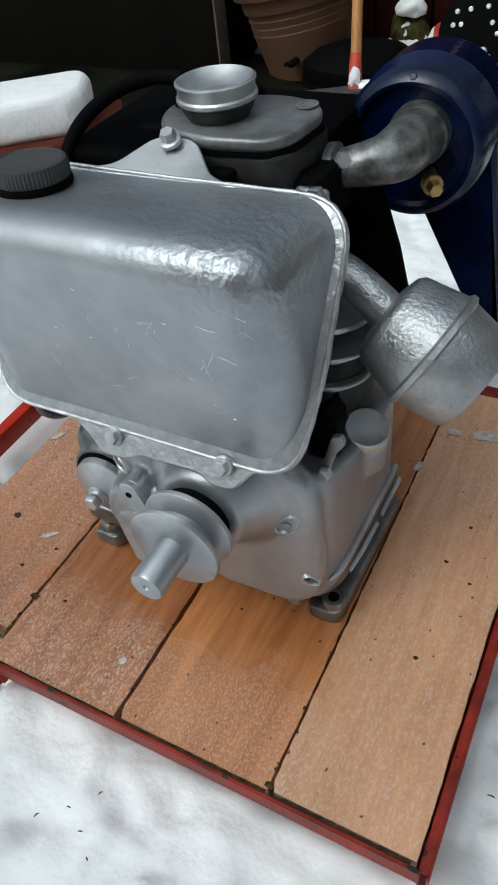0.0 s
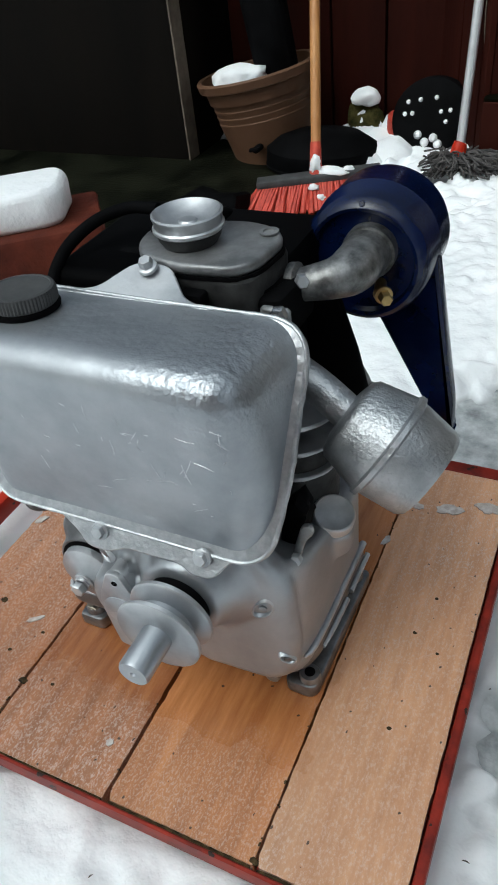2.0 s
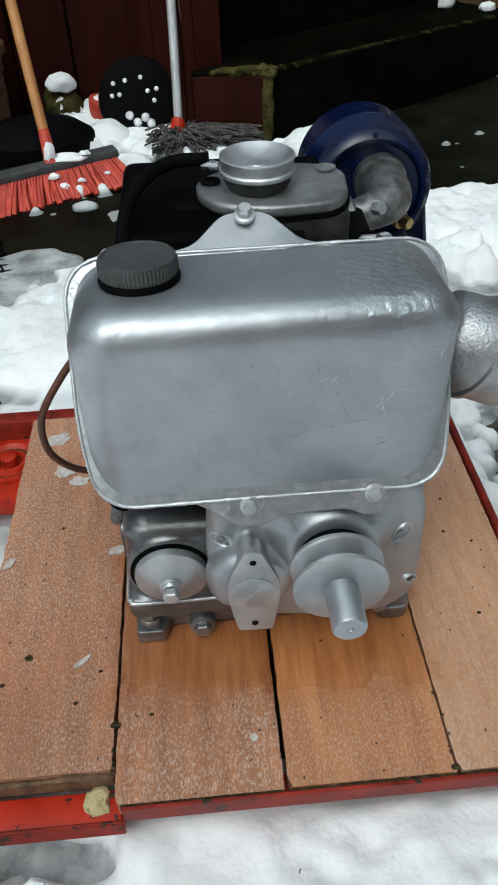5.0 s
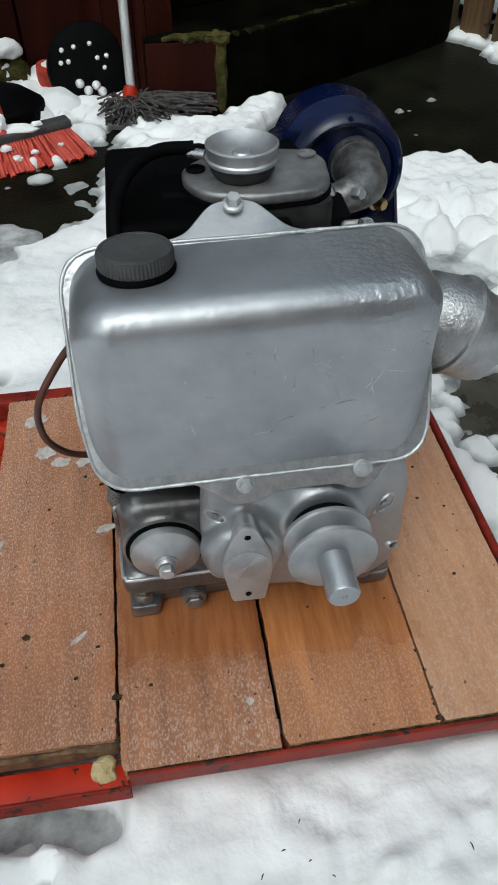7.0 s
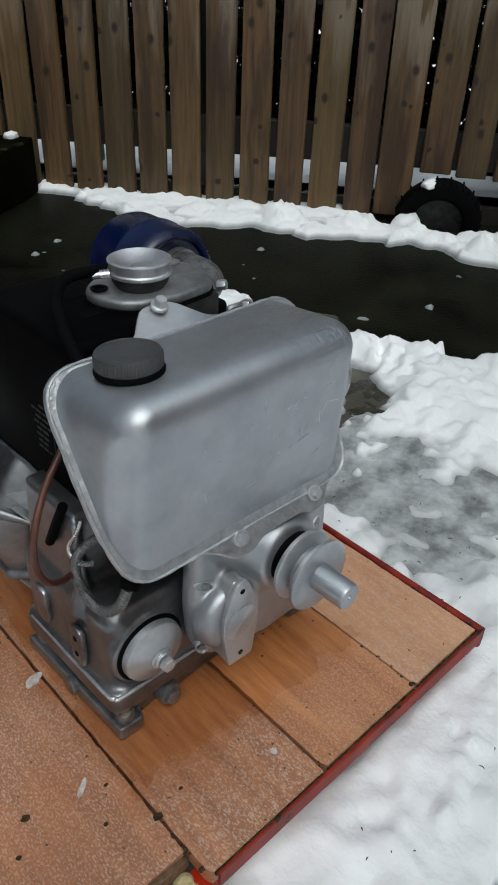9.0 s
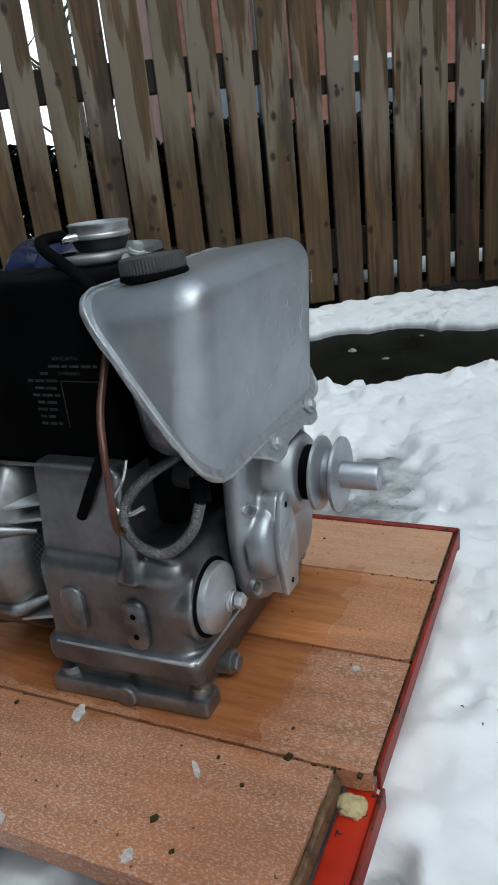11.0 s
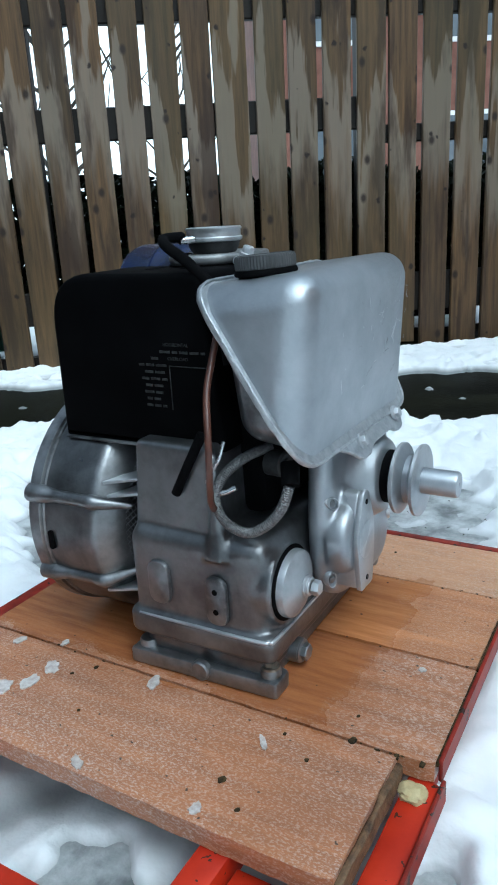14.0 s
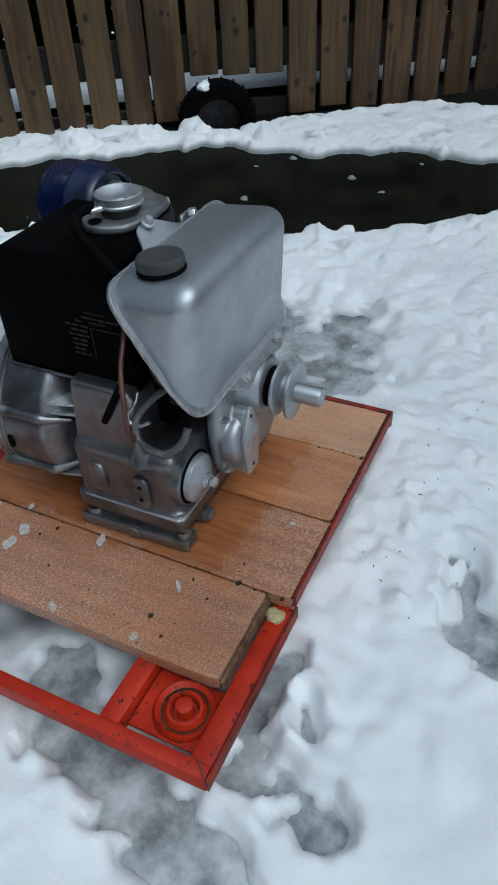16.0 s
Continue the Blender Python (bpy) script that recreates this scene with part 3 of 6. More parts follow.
# thin grey slush, the same way
SLUSHY = [(0.42, 0.14, 0.64, 0.20, 0.045), (0.32, 0.10, 0.31, 0.24, 0.015), (0.38, 0.17, 0.48, 0.29, 0.05), (0.50, 0.24, 0.62, 0.36, 0.05), (-0.46, 0.74, -0.45, 0.80, 0.03), (-0.42, 0.98, -0.38, 1.08, 0.040), (0.22, 0.64, 0.46, 0.90, 0.11)]
# bare wet ground, the same way
BARE = [(0.335, 0.12, 0.345, 0.22, 0.020), (0.44, 0.44, 0.58, 0.60, 0.10), (0.56, 0.56, 0.72, 0.76, 0.06), (0.60, 0.46, 0.76, 0.58, 0.045), (0.70, 0.74, 0.86, 0.86, 0.040), (0.46, 0.33, 0.60, 0.36, 0.035), (0.20, 0.70, 0.22, 0.68, 0.05), (-0.95, 1.32, -1.6, 1.32, 0.26), (-0.80, 1.62, -1.6, 1.62, 0.30)]


def away(x, y, x0, y0, x1, y1):
    """Distance from a stretch of line."""
    dx, dy = x1 - x0, y1 - y0
    t = np.clip(((x - x0) * dx + (y - y0) * dy) / (dx * dx + dy * dy), 0, 1)
    return np.hypot(x - x0 - t * dx, y - y0 - t * dy)


def near_edge(s):
    """How far from the fence the snow of the yard ends, along the fence."""
    return np.interp(s, [-2.2, -0.13, 0.17, 0.39, 0.63, 0.78, 0.96, 1.14, 1.26, 1.34, 1.45, 1.60, 1.70, 1.82, 1.90, 2.4], [-1.08, -1.09, -1.13, -1.08, -1.04, -0.97, -0.84, -0.85, -0.80, -0.95, -1.25, -1.22, -1.02, -0.84, -0.98, -1.08])


def bank_edge(s):
    """How far from the fence the bank of snow at its foot reaches."""
    return np.interp(s, [-2.2, -0.3, -0.1, 0.18, 0.44, 0.71, 0.83, 1.02, 1.27, 1.5, 1.84, 2.4], [-0.80, -0.70, -0.51, -0.47, -0.29, -0.26, -0.29, -0.21, -0.31, -0.21, 0.0, 0.4])


def bank_back(s):
    """How far from the fence the bank ends again, where bare dark ground shows under the boards."""
    return np.interp(s, [-1.0, 0.2, 0.36, 0.62, 0.75], [-0.03, -0.03, -0.12, -0.06, 0.25])


def chunk_list():
    """Broken chunks of snow: along the path's edge, by the fence and round the trolley."""
    rng = random.Random(77)
    out = []
    for _ in range(220):
        t = rng.uniform(-1.3, 1.25)
        back = rng.uniform(-0.36, -0.03)
        p = FENCE_AT + FENCE_OUT * (float(near_edge(t)) + back) + FENCE_DIR * t
        if (p.x > 0.36 or p.y > 0.62) and not (0.38 < p.x < 0.80 and 0.30 < p.y < 0.82):
            out.append((p.x, p.y, rng.uniform(0.022, 0.055) * (1.15 + back), rng.uniform(0.016, 0.036)))
    for _ in range(110):
        t = rng.uniform(-1.8, 1.7)
        p = FENCE_AT + FENCE_OUT * min(float(bank_edge(t)) + rng.uniform(0.02, 0.20), float(bank_back(t)) - 0.03) + FENCE_DIR * t
        out.append((p.x, p.y, rng.uniform(0.010, 0.040), rng.uniform(0.004, 0.022)))
    for t, r in ((0.93, 0.040), (0.90, 0.034), (0.70, 0.030), (0.30, 0.032)):
        p = FENCE_AT + FENCE_OUT * (float(bank_edge(t)) + 0.10) + FENCE_DIR * t
        out.append((p.x, p.y, r * 1.5, 0.030))
    for _ in range(150):
        out.append((rng.uniform(-0.06, 0.42), -0.035 - abs(rng.gauss(0, 0.08)), rng.uniform(0.008, 0.024), rng.uniform(0.030, 0.050)))
    for _ in range(60):
        out.append((rng.uniform(0.285, 0.42), rng.uniform(0.0, 0.60), rng.uniform(0.006, 0.024), rng.uniform(0.0, 0.022)))
    for _ in range(34):
        out.append((rng.uniform(0.42, 0.66), rng.uniform(0.28, 0.70), rng.uniform(0.005, 0.016), rng.uniform(0.0, 0.010)))
    for _ in range(90):
        out.append((rng.uniform(-0.38, 0.15), rng.uniform(1.40, 2.0), rng.uniform(0.006, 0.022), rng.uniform(0.0, 0.02)))
    for _ in range(34):
        p = FENCE_AT + FENCE_OUT * rng.uniform(-0.90, -0.36) + FENCE_DIR * rng.uniform(-0.6, 1.7)
        out.append((p.x, p.y, rng.uniform(0.004, 0.014), -0.002))
    for _ in range(12):
        out.append((rng.uniform(-0.36, -0.20), rng.uniform(-0.14, -0.02), rng.uniform(0.006, 0.016), rng.uniform(0.004, 0.012)))
    return [c for c in out if not (0.37 < c[0] < 0.66 and 0.09 < c[1] < 0.36)]


def snow_height(x, y):
    """Depth of snow above the wet ground; below nought the ground is bare."""
    d = (x - FENCE_AT.x) * FENCE_OUT.x + (y - FENCE_AT.y) * FENCE_OUT.y
    n1, n2, n3, n4 = value_noise(x, y, 0.34, 1), value_noise(x + 3, y, 0.12, 2), value_noise(x, y + 5, 0.045, 3), value_noise(x + 1, y + 2, 0.021, 4)
    n5, n6, n7 = value_noise(x + 7, y + 3, 0.045, 6), value_noise(x + 2, y + 4, 0.070, 8), value_noise(x + 5, y + 1, 0.030, 9)
    n8 = value_noise(x + 4, y + 6, 0.015, 11)
    puffs = np.abs(n6) * 0.024 + np.abs(n7) * 0.011 + np.abs(n4) * 0.004
    ragged = n1 * 0.09 + n2 * 0.06 + n3 * 0.025 + n4 * 0.012
    along_fence = (x - FENCE_AT.x) * FENCE_DIR.x + (y - FENCE_AT.y) * FENCE_DIR.y
    edge, foot = near_edge(along_fence), bank_edge(along_fence)
    ragged = ragged * 0.55
    h = (0.043 + 0.014 * n1 + 0.007 * n2 + 0.003 * n3 + 0.0008 * n4) * step(edge - 0.02, edge - 0.05, d + ragged)
    heap = step(edge - 0.60, edge - 0.38, d + ragged * 0.6) * step(edge, edge - 0.07, d + ragged)
    front = np.maximum(step(-0.20, -0.06, y) * step(0.02, -0.02, y) * step(-0.16, 0.02, x), 0.6 * step(0.26, 0.30, x) * step(0.5, 0.4, x) * step(-0.25, -0.1, y))
    h = h + heap * (0.012 + 0.022 * np.maximum(n2, -0.4)) + np.maximum(heap, front * 0.8) * puffs
    bank = step(foot - 0.02, foot + 0.03, d + ragged) * step(bank_back(along_fence), bank_back(along_fence) - 0.05, d + ragged * 0.6)
    h = h + bank * (0.016 + 0.012 * n2 + 0.7 * puffs) - 0.012 * step(edge - 0.05, edge, d + ragged) * (1 - bank)
    for px, py, sx, sy, deep in ((-0.45, 1.24, 0.30, 0.15, 0.14), (-0.75, 1.62, 0.5, 0.24, 0.14), (-0.62, 0.66, 0.30, 0.05, 0.09), (-0.30, 1.50, 0.35, 0.10, 0.07),
                               (0.05, 1.66, 0.22, 0.10, 0.03), (-0.15, 2.05, 0.30, 0.08, 0.06), (-0.62, 1.92, 0.22, 0.2, 0.10), (-0.20, 1.66, 0.10, 0.05, 0.08), (-0.33, 1.86, 0.08, 0.06, 0.08), (0.10, 1.72, 0.10, 0.05, 0.07)):
        h = h - deep * np.exp(-(((x - px) / sx) ** 2 + ((y - py) / sy) ** 2) * 1.2) * (1 + 0.6 * n2 + 0.5 * n3 + 0.2 * n4)
    pits = step(0.25, 0.6, n6 + 0.4 * n7) * step(0.02, -0.06, y) * step(-0.5, -0.3, y) * step(-0.12, 0.0, x)
    h = h - pits * 0.030 * step(0.0, 0.5, n2 + 0.3)
    floor_ = 0.005 + 0.003 * n3 + 0.0015 * n4
    under = step(-0.42, -0.30, x) * step(0.32, 0.24, x) * step(-0.02, 0.06, y) * step(0.56, 0.46, y)
    h = h * (1 - under) + under * np.minimum(h, 0.012 + 0.010 * n2 + 0.006 * n3)
    for x0, y0, x1, y1, r in BARE:
        q = away(x, y, x0, y0, x1, y1) + 0.05 * n2 + 0.022 * n3 + 0.012 * n4
        h = np.minimum(h, -0.011 + 0.07 * step(r - 0.03, r + 0.09, q) + 0.007 * n4 + 0.006 * n7 + 0.007 * n8)
    for x0, y0, x1, y1, r in SLUSHY:
        q = away(x, y, x0, y0, x1, y1) + 0.03 * n2 + 0.018 * n3 + 0.008 * n4
        h = np.where(h > 0, np.minimum(h, 0.007 + 0.007 * n3 + 0.004 * n4 + 0.04 * step(r - 0.02, r + 0.10, q)), h)
    for x0, y0, x1, y1, r in TRODDEN:
        q = away(x, y, x0, y0, x1, y1) + r * (0.40 * n3 + 0.30 * n4)
        h = np.where(h > 0.006, h + (floor_ - h) * step(r + 0.007, r - 0.005, q), h) + 0.005 * np.exp(-((q - r - 0.016) / 0.009) ** 2) * (1 + n4)
    by_trolley = step(-1.2, -1.0, x) * step(0.52, 0.46, x) * step(0.26, 0.22, y)
    h = np.maximum(h, by_trolley * (floor_ + 0.006) - 0.006)
    crumb = np.full_like(h, -1.0)
    x0, dx, y0, dy = x[0, 0], x[1, 0] - x[0, 0], y[0, 0], y[0, 1] - y[0, 0]
    for cx, cy, r, lift in chunk_list():
        i, j, k = int((cx - x0) / dx), int((cy - y0) / dy), int(1.8 * r / dx) + 2
        w = (slice(max(i - k, 0), max(i + k, 0)), slice(max(j - k, 0), max(j + k, 0)))
        if x[w].size == 0:
            continue
        q = ((x[w] - cx + 0.45 * r * n3[w]) ** 2 + (y[w] - cy + 0.45 * r * n5[w]) ** 2) / (r * r) * (1 + 0.6 * n4[w] + 0.4 * n7[w])
        dome = (lift + r * 0.5 + r * 0.5 * (np.abs(n7[w]) + 0.5 * np.abs(n4[w]))) * np.maximum(1 - q, 0) ** 0.5
        crumb[w] = np.where(q < 1, np.maximum(crumb[w], dome), crumb[w])
    top = np.maximum(h, crumb)
    return top + np.where(top > 0.012, 0.0018 * n4 + 0.002 * n5, 0) + np.where(top > 0.0, 0.0022 * n8 * heap, 0)


def slush_height(x, y):
    """Level of the thin wet slush that fills the footprints and the melted patch."""
    n3, n4 = value_noise(x, y + 9, 0.045, 13), value_noise(x + 8, y, 0.02, 14)
    h = np.full_like(x, -0.05)
    for stretches, rim in ((SLUSHY, 0.06), (TRODDEN, 0.012)):
        for x0, y0, x1, y1, r in stretches:
            q = away(x, y, x0, y0, x1, y1) + 0.012 * n3
            h = np.maximum(h, 0.0105 + 0.0012 * n4 - 0.022 * step(r + rim, r + rim + 0.03, q))
    return h


def snow_sheet(name, x0, x1, y0, y1, pitch, label, height=snow_height, mat=SNOW, kind_of="snow"):
    nx, ny = int((x1 - x0) / pitch), int((y1 - y0) / pitch)
    gx, gy = np.meshgrid(np.linspace(x0, x1, nx), np.linspace(y0, y1, ny), indexing="ij")
    h = height(gx, gy)
    for _ in range(1):
        pad = np.pad(h, 1, mode="edge")
        h = 0.4 * h + 0.15 * (pad[:-2, 1:-1] + pad[2:, 1:-1] + pad[1:-1, :-2] + pad[1:-1, 2:])
    keep = h > -0.004
    z = GROUND + np.maximum(h, -0.006)
    ids = -np.ones(nx * ny, int)
    grow = keep.copy()
    grow[1:] |= keep[:-1]
    grow[:-1] |= keep[1:]
    grow[:, 1:] |= keep[:, :-1]
    grow[:, :-1] |= keep[:, 1:]
    flat = grow.ravel()
    ids[flat] = np.arange(flat.sum())
    verts = np.stack([gx.ravel(), gy.ravel(), z.ravel()], 1)[flat]
    grid = ids.reshape(nx, ny)
    quads = np.stack([grid[:-1, :-1], grid[1:, :-1], grid[1:, 1:], grid[:-1, 1:]], -1).reshape(-1, 4)
    quads = quads[(quads >= 0).all(1)]
    me = bpy.data.meshes.new(name)
    me.from_pydata(verts.tolist(), [], quads.tolist())
    me.polygons.foreach_set("use_smooth", np.ones(len(quads), bool))
    me.materials.append(mat)
    return tagged(new(name, me), label, kind_of, kind="stuff")


def mud_height(x, y):
    """A film of brown meltwater over the bare ground beside the trolley."""
    n3, n4 = value_noise(x, y + 3, 0.06, 15), value_noise(x + 6, y, 0.022, 16)
    h = np.full_like(x, -0.05)
    for x0, y0, x1, y1, r in BARE[:6]:
        q = away(x, y, x0, y0, x1, y1) + 0.03 * n3
        h = np.maximum(h, 0.0030 + 0.0010 * n4 - 0.022 * step(r + 0.05, r + 0.10, q))
    return h


bm = bmesh.new()
bmesh.ops.create_grid(bm, x_segments=8, y_segments=8, size=150)
ground = part("ground", moved(bm, Matrix.Translation((0, 0, GROUND))), WET)
tagged(ground, "dark wet concrete yard ground", "ground", kind="structure")
snow_sheet("trodden_snow", -1.6, 2.25, -1.3, 2.3, 0.0068, "trodden white snow with footprints and lumps lying on the wet ground")
snow_sheet("slush", -0.65, 0.95, -0.5, 1.42, 0.009, "thin grey wet slush filling footprints in the snow", slush_height, GREYSLUSH, "slush")
snow_sheet("meltwater", 0.2, 1.0, 0.0, 1.0, 0.010, "brown meltwater and thin slush over bare ground", mud_height, MUDSLUSH, "meltwater")


def far_snow():
    bm = bmesh.new()
    bmesh.ops.create_grid(bm, x_segments=60, y_segments=60, size=1)
    for v in bm.verts:
        a, b = v.co.x, v.co.y
        p = FENCE_AT + FENCE_OUT * (0.28 + (a + 1) * (a + 1) * 14) + FENCE_DIR * (b * (9 + 30 * (a + 1)))
        v.co = (p.x, p.y, GROUND + 0.03 + 0.02 * noise.noise(p * 2))
    return tagged(part("snow_field", bm, SNOW), "flat snow-covered ground beyond the fence", "snow", kind="stuff")


far_snow()


def side_snow(x0, x1, y0, y1):
    bm = bmesh.new()
    bmesh.ops.create_grid(bm, x_segments=70, y_segments=50, size=1)
    for v in bm.verts:
        p = Vector((x0 + (x1 - x0) * (v.co.x + 1) / 2, y0 + (y1 - y0) * (v.co.y + 1) / 2, 0))
        v.co = (p.x, p.y, GROUND + 0.035 + 0.02 * noise.noise(p * 3))
    return tagged(part("yard_snow", bm, SNOW), "smooth unseen snow over the rest of the yard", "snow", kind="stuff")


# Out of view: carries the snow on and brightens the tank's reflections.
side_snow(-11.0, 10.0, -10.2, -1.25)
side_snow(-3.55, -1.55, -1.25, 1.40)

# ---- walls round the yard ----


def wall_piece(name, a, b, height, thick, mat, boards=0.0, label="", z0=GROUND):
    """An upright wall from a to b; with boards it is clad in upright boards that are parts."""
    a, b = Vector((*a, 0)), Vector((*b, 0))
    d = (b - a).normalized()
    n = Vector((-d.y, d.x, 0))
    m = Matrix(((d.x, n.x, 0, a.x), (d.y, n.y, 0, a.y), (0, 0, 1, z0), (0, 0, 0, 1)))
    length = (b - a).length
    w = part(name, moved(rbox(0, length, 0.004 if boards else 0, thick, 0, height, 0.0), m), mat)
    tagged(w, label, "wall", kind="structure")
    x = 0.0
    while boards and x < length - 0.02:
        e = min(x + boards, length)
        part("board", moved(rbox(x + 0.003, e - 0.003, -0.014, 0.003, 0.01, height - 0.01, 0.002, 1), m), mat, w)
        x = e
    return w


wall_piece("wall_back", (-0.86, 2.08), (-0.20, 2.08), 1.25, 0.08, REDWALL, 0.165, "red-brown painted timber wall of upright boards")
wall_piece("wall_return", (-0.195, 2.075), (-0.02, 1.775), 1.25, 0.08, REDWALL, 0.155, "red-brown painted timber return wall")
panel = wall_piece("wall_dark", (-3.6, 1.75), (-0.875, 1.75), 1.25, 0.05, DARKPANEL, 0.0, "near-black board panel")
wall_piece("wall_nook", (-0.866, 1.80), (-0.866, 2.16), 1.25, 0.05, DARKPANEL, 0.0, "dark end board of the nook")
trim = part("trim", rbox(-0.874, -0.868, 1.742, 1.80, GROUND, 1.15, 0.001, 1), PALETRIM)
tagged(trim, "thin pale edge trim of the dark panel", "trim", kind="structure")


def ledge():
    """A low red-faced plinth with a mossy stone top, its dark flank running back to the fence."""
    out = [(-0.03, 1.752), (0.168, 1.742), (0.47, 1.91), (0.90, 2.20), (0.98, 2.27), (0.55, 2.86), (-0.03, 2.5)]
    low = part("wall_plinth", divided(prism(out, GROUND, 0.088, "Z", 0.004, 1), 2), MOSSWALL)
    tagged(low, "low dark mossy stone plinth", "wall", kind="structure")
    part("red_face", rbox(-0.028, 0.150, 1.738, 1.745, GROUND, 0.080, 0.002, 1), REDWALL, low, "red painted front face")
    rim = joined(divided(rbox(0.020, 0.182, 1.738, 1.775, 0.082, 0.092, 0.004, 2), 5), lump((0.155, 1.748, 0.082), (0.034, 0.020, 0.020), 3), lump((0.095, 1.748, 0.085), (0.03, 0.018, 0.012), 4))
    part("mossy_edge", roughened(rim, 0.009, 60), MOSS, low, "ragged yellow-green moss along the edge")
    streak = divided(rbox(0.146, 0.174, 1.734, 1.752, -0.09, 0.088, 0.004, 1), 5)
    part("moss_streak", roughened(streak, 0.008, 50), MOSS, low, "moss running down the corner")
    flank = []
    rng = random.Random(14)
    for k in range(46):
        t = rng.random()
        p = Vector((0.17, 1.742)).lerp(Vector((0.90, 2.20)), t)
        flank.append(lump((p.x, p.y + 0.006, 0.088 - rng.uniform(0, 0.006)), (rng.uniform(0.008, 0.022), rng.uniform(0.006, 0.012), rng.uniform(0.003, 0.008)), k, detail=2))
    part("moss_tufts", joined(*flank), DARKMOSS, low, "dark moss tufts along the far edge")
    back = [(0.02, 1.98), (0.45, 2.22), (0.80, 2.52), (0.55, 2.86), (0.0, 2.5)]
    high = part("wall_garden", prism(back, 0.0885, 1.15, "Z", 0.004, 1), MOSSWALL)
    tagged(high, "dark garden wall above the plinth", "wall", kind="structure")
    for k, (x, y, w, h) in enumerate(((0.80, 2.36, 0.026, 0.034), (0.91, 2.29, 0.024, 0.016))):
        tagged(part("snow_clump", lump((x, y, 0.088 + h * 0.5), (w, w * 0.8, h), k + 70, amount=0.3), SNOW), "small clump of snow lying on the mossy plinth", "snow", "snow clumps on the plinth")
    rng = random.Random(15)
    stalks = []
    for k in range(16):
        a = Vector((0.58 + rng.uniform(-0.05, 0.05), 2.325 + rng.uniform(-0.01, 0.03), 0.24 + rng.uniform(0, 0.06)))
        b = a + Vector((rng.uniform(-0.03, 0.08), rng.uniform(-0.09, -0.04), rng.uniform(-0.02, 0.06)))
        c = b + Vector((rng.uniform(-0.04, 0.07), rng.uniform(-0.05, 0.01), rng.uniform(-0.10, 0.0)))
        stalks.append(tube([a, b, c], [0.0018, 0.0013, 0.0008], 5, 5))
    tagged(part("dry_stalks", joined(*stalks), BARK), "tangle of thin dry stalks growing out of the garden wall", "plant", kind="stuff")


ledge()
# Unseen wall, added to block low light from the left.
wall_piece("wall_unseen_side", (-3.6, -0.3), (-3.6, 1.75), 1.25, 0.1, DARKPANEL, 0.0, "unseen dark side wall added to block low light")

# Out-of-view wall, added so the engine's front reflects something dark.
wall_piece("wall_behind_view", (2.6, -2.8), (-1.0, -2.8), 4.0, 0.2, BRICK, 0.0, "unseen brick wall added to darken reflections on the engine's front")

# ---- fence ----


def along(s, out=0.0, z=0.0):
    return FENCE_AT + FENCE_DIR * s + FENCE_OUT * out + Vector((0, 0, z))


def fence():
    root = thing("fence", along(0, 0, GROUND), "tall weathered softwood fence of upright boards with gaps", "fence")
    turn = Matrix(((FENCE_DIR.x, FENCE_OUT.x, 0, 0), (FENCE_DIR.y, FENCE_OUT.y, 0, 0), (0, 0, 1, 0), (0, 0, 0, 1)))
    rng = random.Random(7)
    pitch, first = 0.120, 1.242
    for k in range(-7, 28):
        gap = 0.003 if k == 6 else rng.uniform(0.017, 0.024)
        before = 0.003 if k == 7 else 0.0
        left, right = first - pitch * (k - 1), first - pitch * k
        w = left - right - gap + before
        mid = (left + right) / 2 + (0.006 if k == 6 else -0.006 if k == 7 else 0.0)
        lean = rng.uniform(-0.5, 0.5)
        low = 0.058 + rng.uniform(-0.01, 0.01) if k in (7, 8, 9) else GROUND + rng.uniform(-0.005, 0.022)
        bm = rbox(-w / 2, w / 2, 0, 0.018, 0, 1.72 - low + rng.uniform(-0.01, 0.01), 0.003, 1)
        bm = divided(bm, 1)
        for v in bm.verts:
            v.co.x += 0.0035 * noise.noise(Vector((k * 3.1, v.co.x * 4, v.co.z * 5)))
        bm = moved(bm, Matrix.Translation(along(mid, rng.uniform(-0.002, 0.002), low)) @ turn @ Matrix.Rotation(radians(lean), 4, "Y"))
        part("pale", bm, PALE, root)
    split = first - pitch * 9.6
    for z, h, lo, hi in ((0.072, 0.118, split, 2.18), (0.036, 0.142, -2.1, split), (0.690, 0.106, split, 2.18), (0.640, 0.060, -2.1, split), (1.048, 0.092, -2.1, 2.18), (1.46, 0.09, -2.1, 2.18)):
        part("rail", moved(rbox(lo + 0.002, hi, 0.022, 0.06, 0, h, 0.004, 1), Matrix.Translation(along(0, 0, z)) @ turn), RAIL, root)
    for s in (-2.0, split, 1.3):
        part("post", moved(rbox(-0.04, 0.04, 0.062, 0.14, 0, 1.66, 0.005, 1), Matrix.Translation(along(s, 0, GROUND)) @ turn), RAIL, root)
    return root


fence()
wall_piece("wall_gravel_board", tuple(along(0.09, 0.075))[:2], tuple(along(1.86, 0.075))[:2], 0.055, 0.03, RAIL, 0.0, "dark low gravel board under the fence")


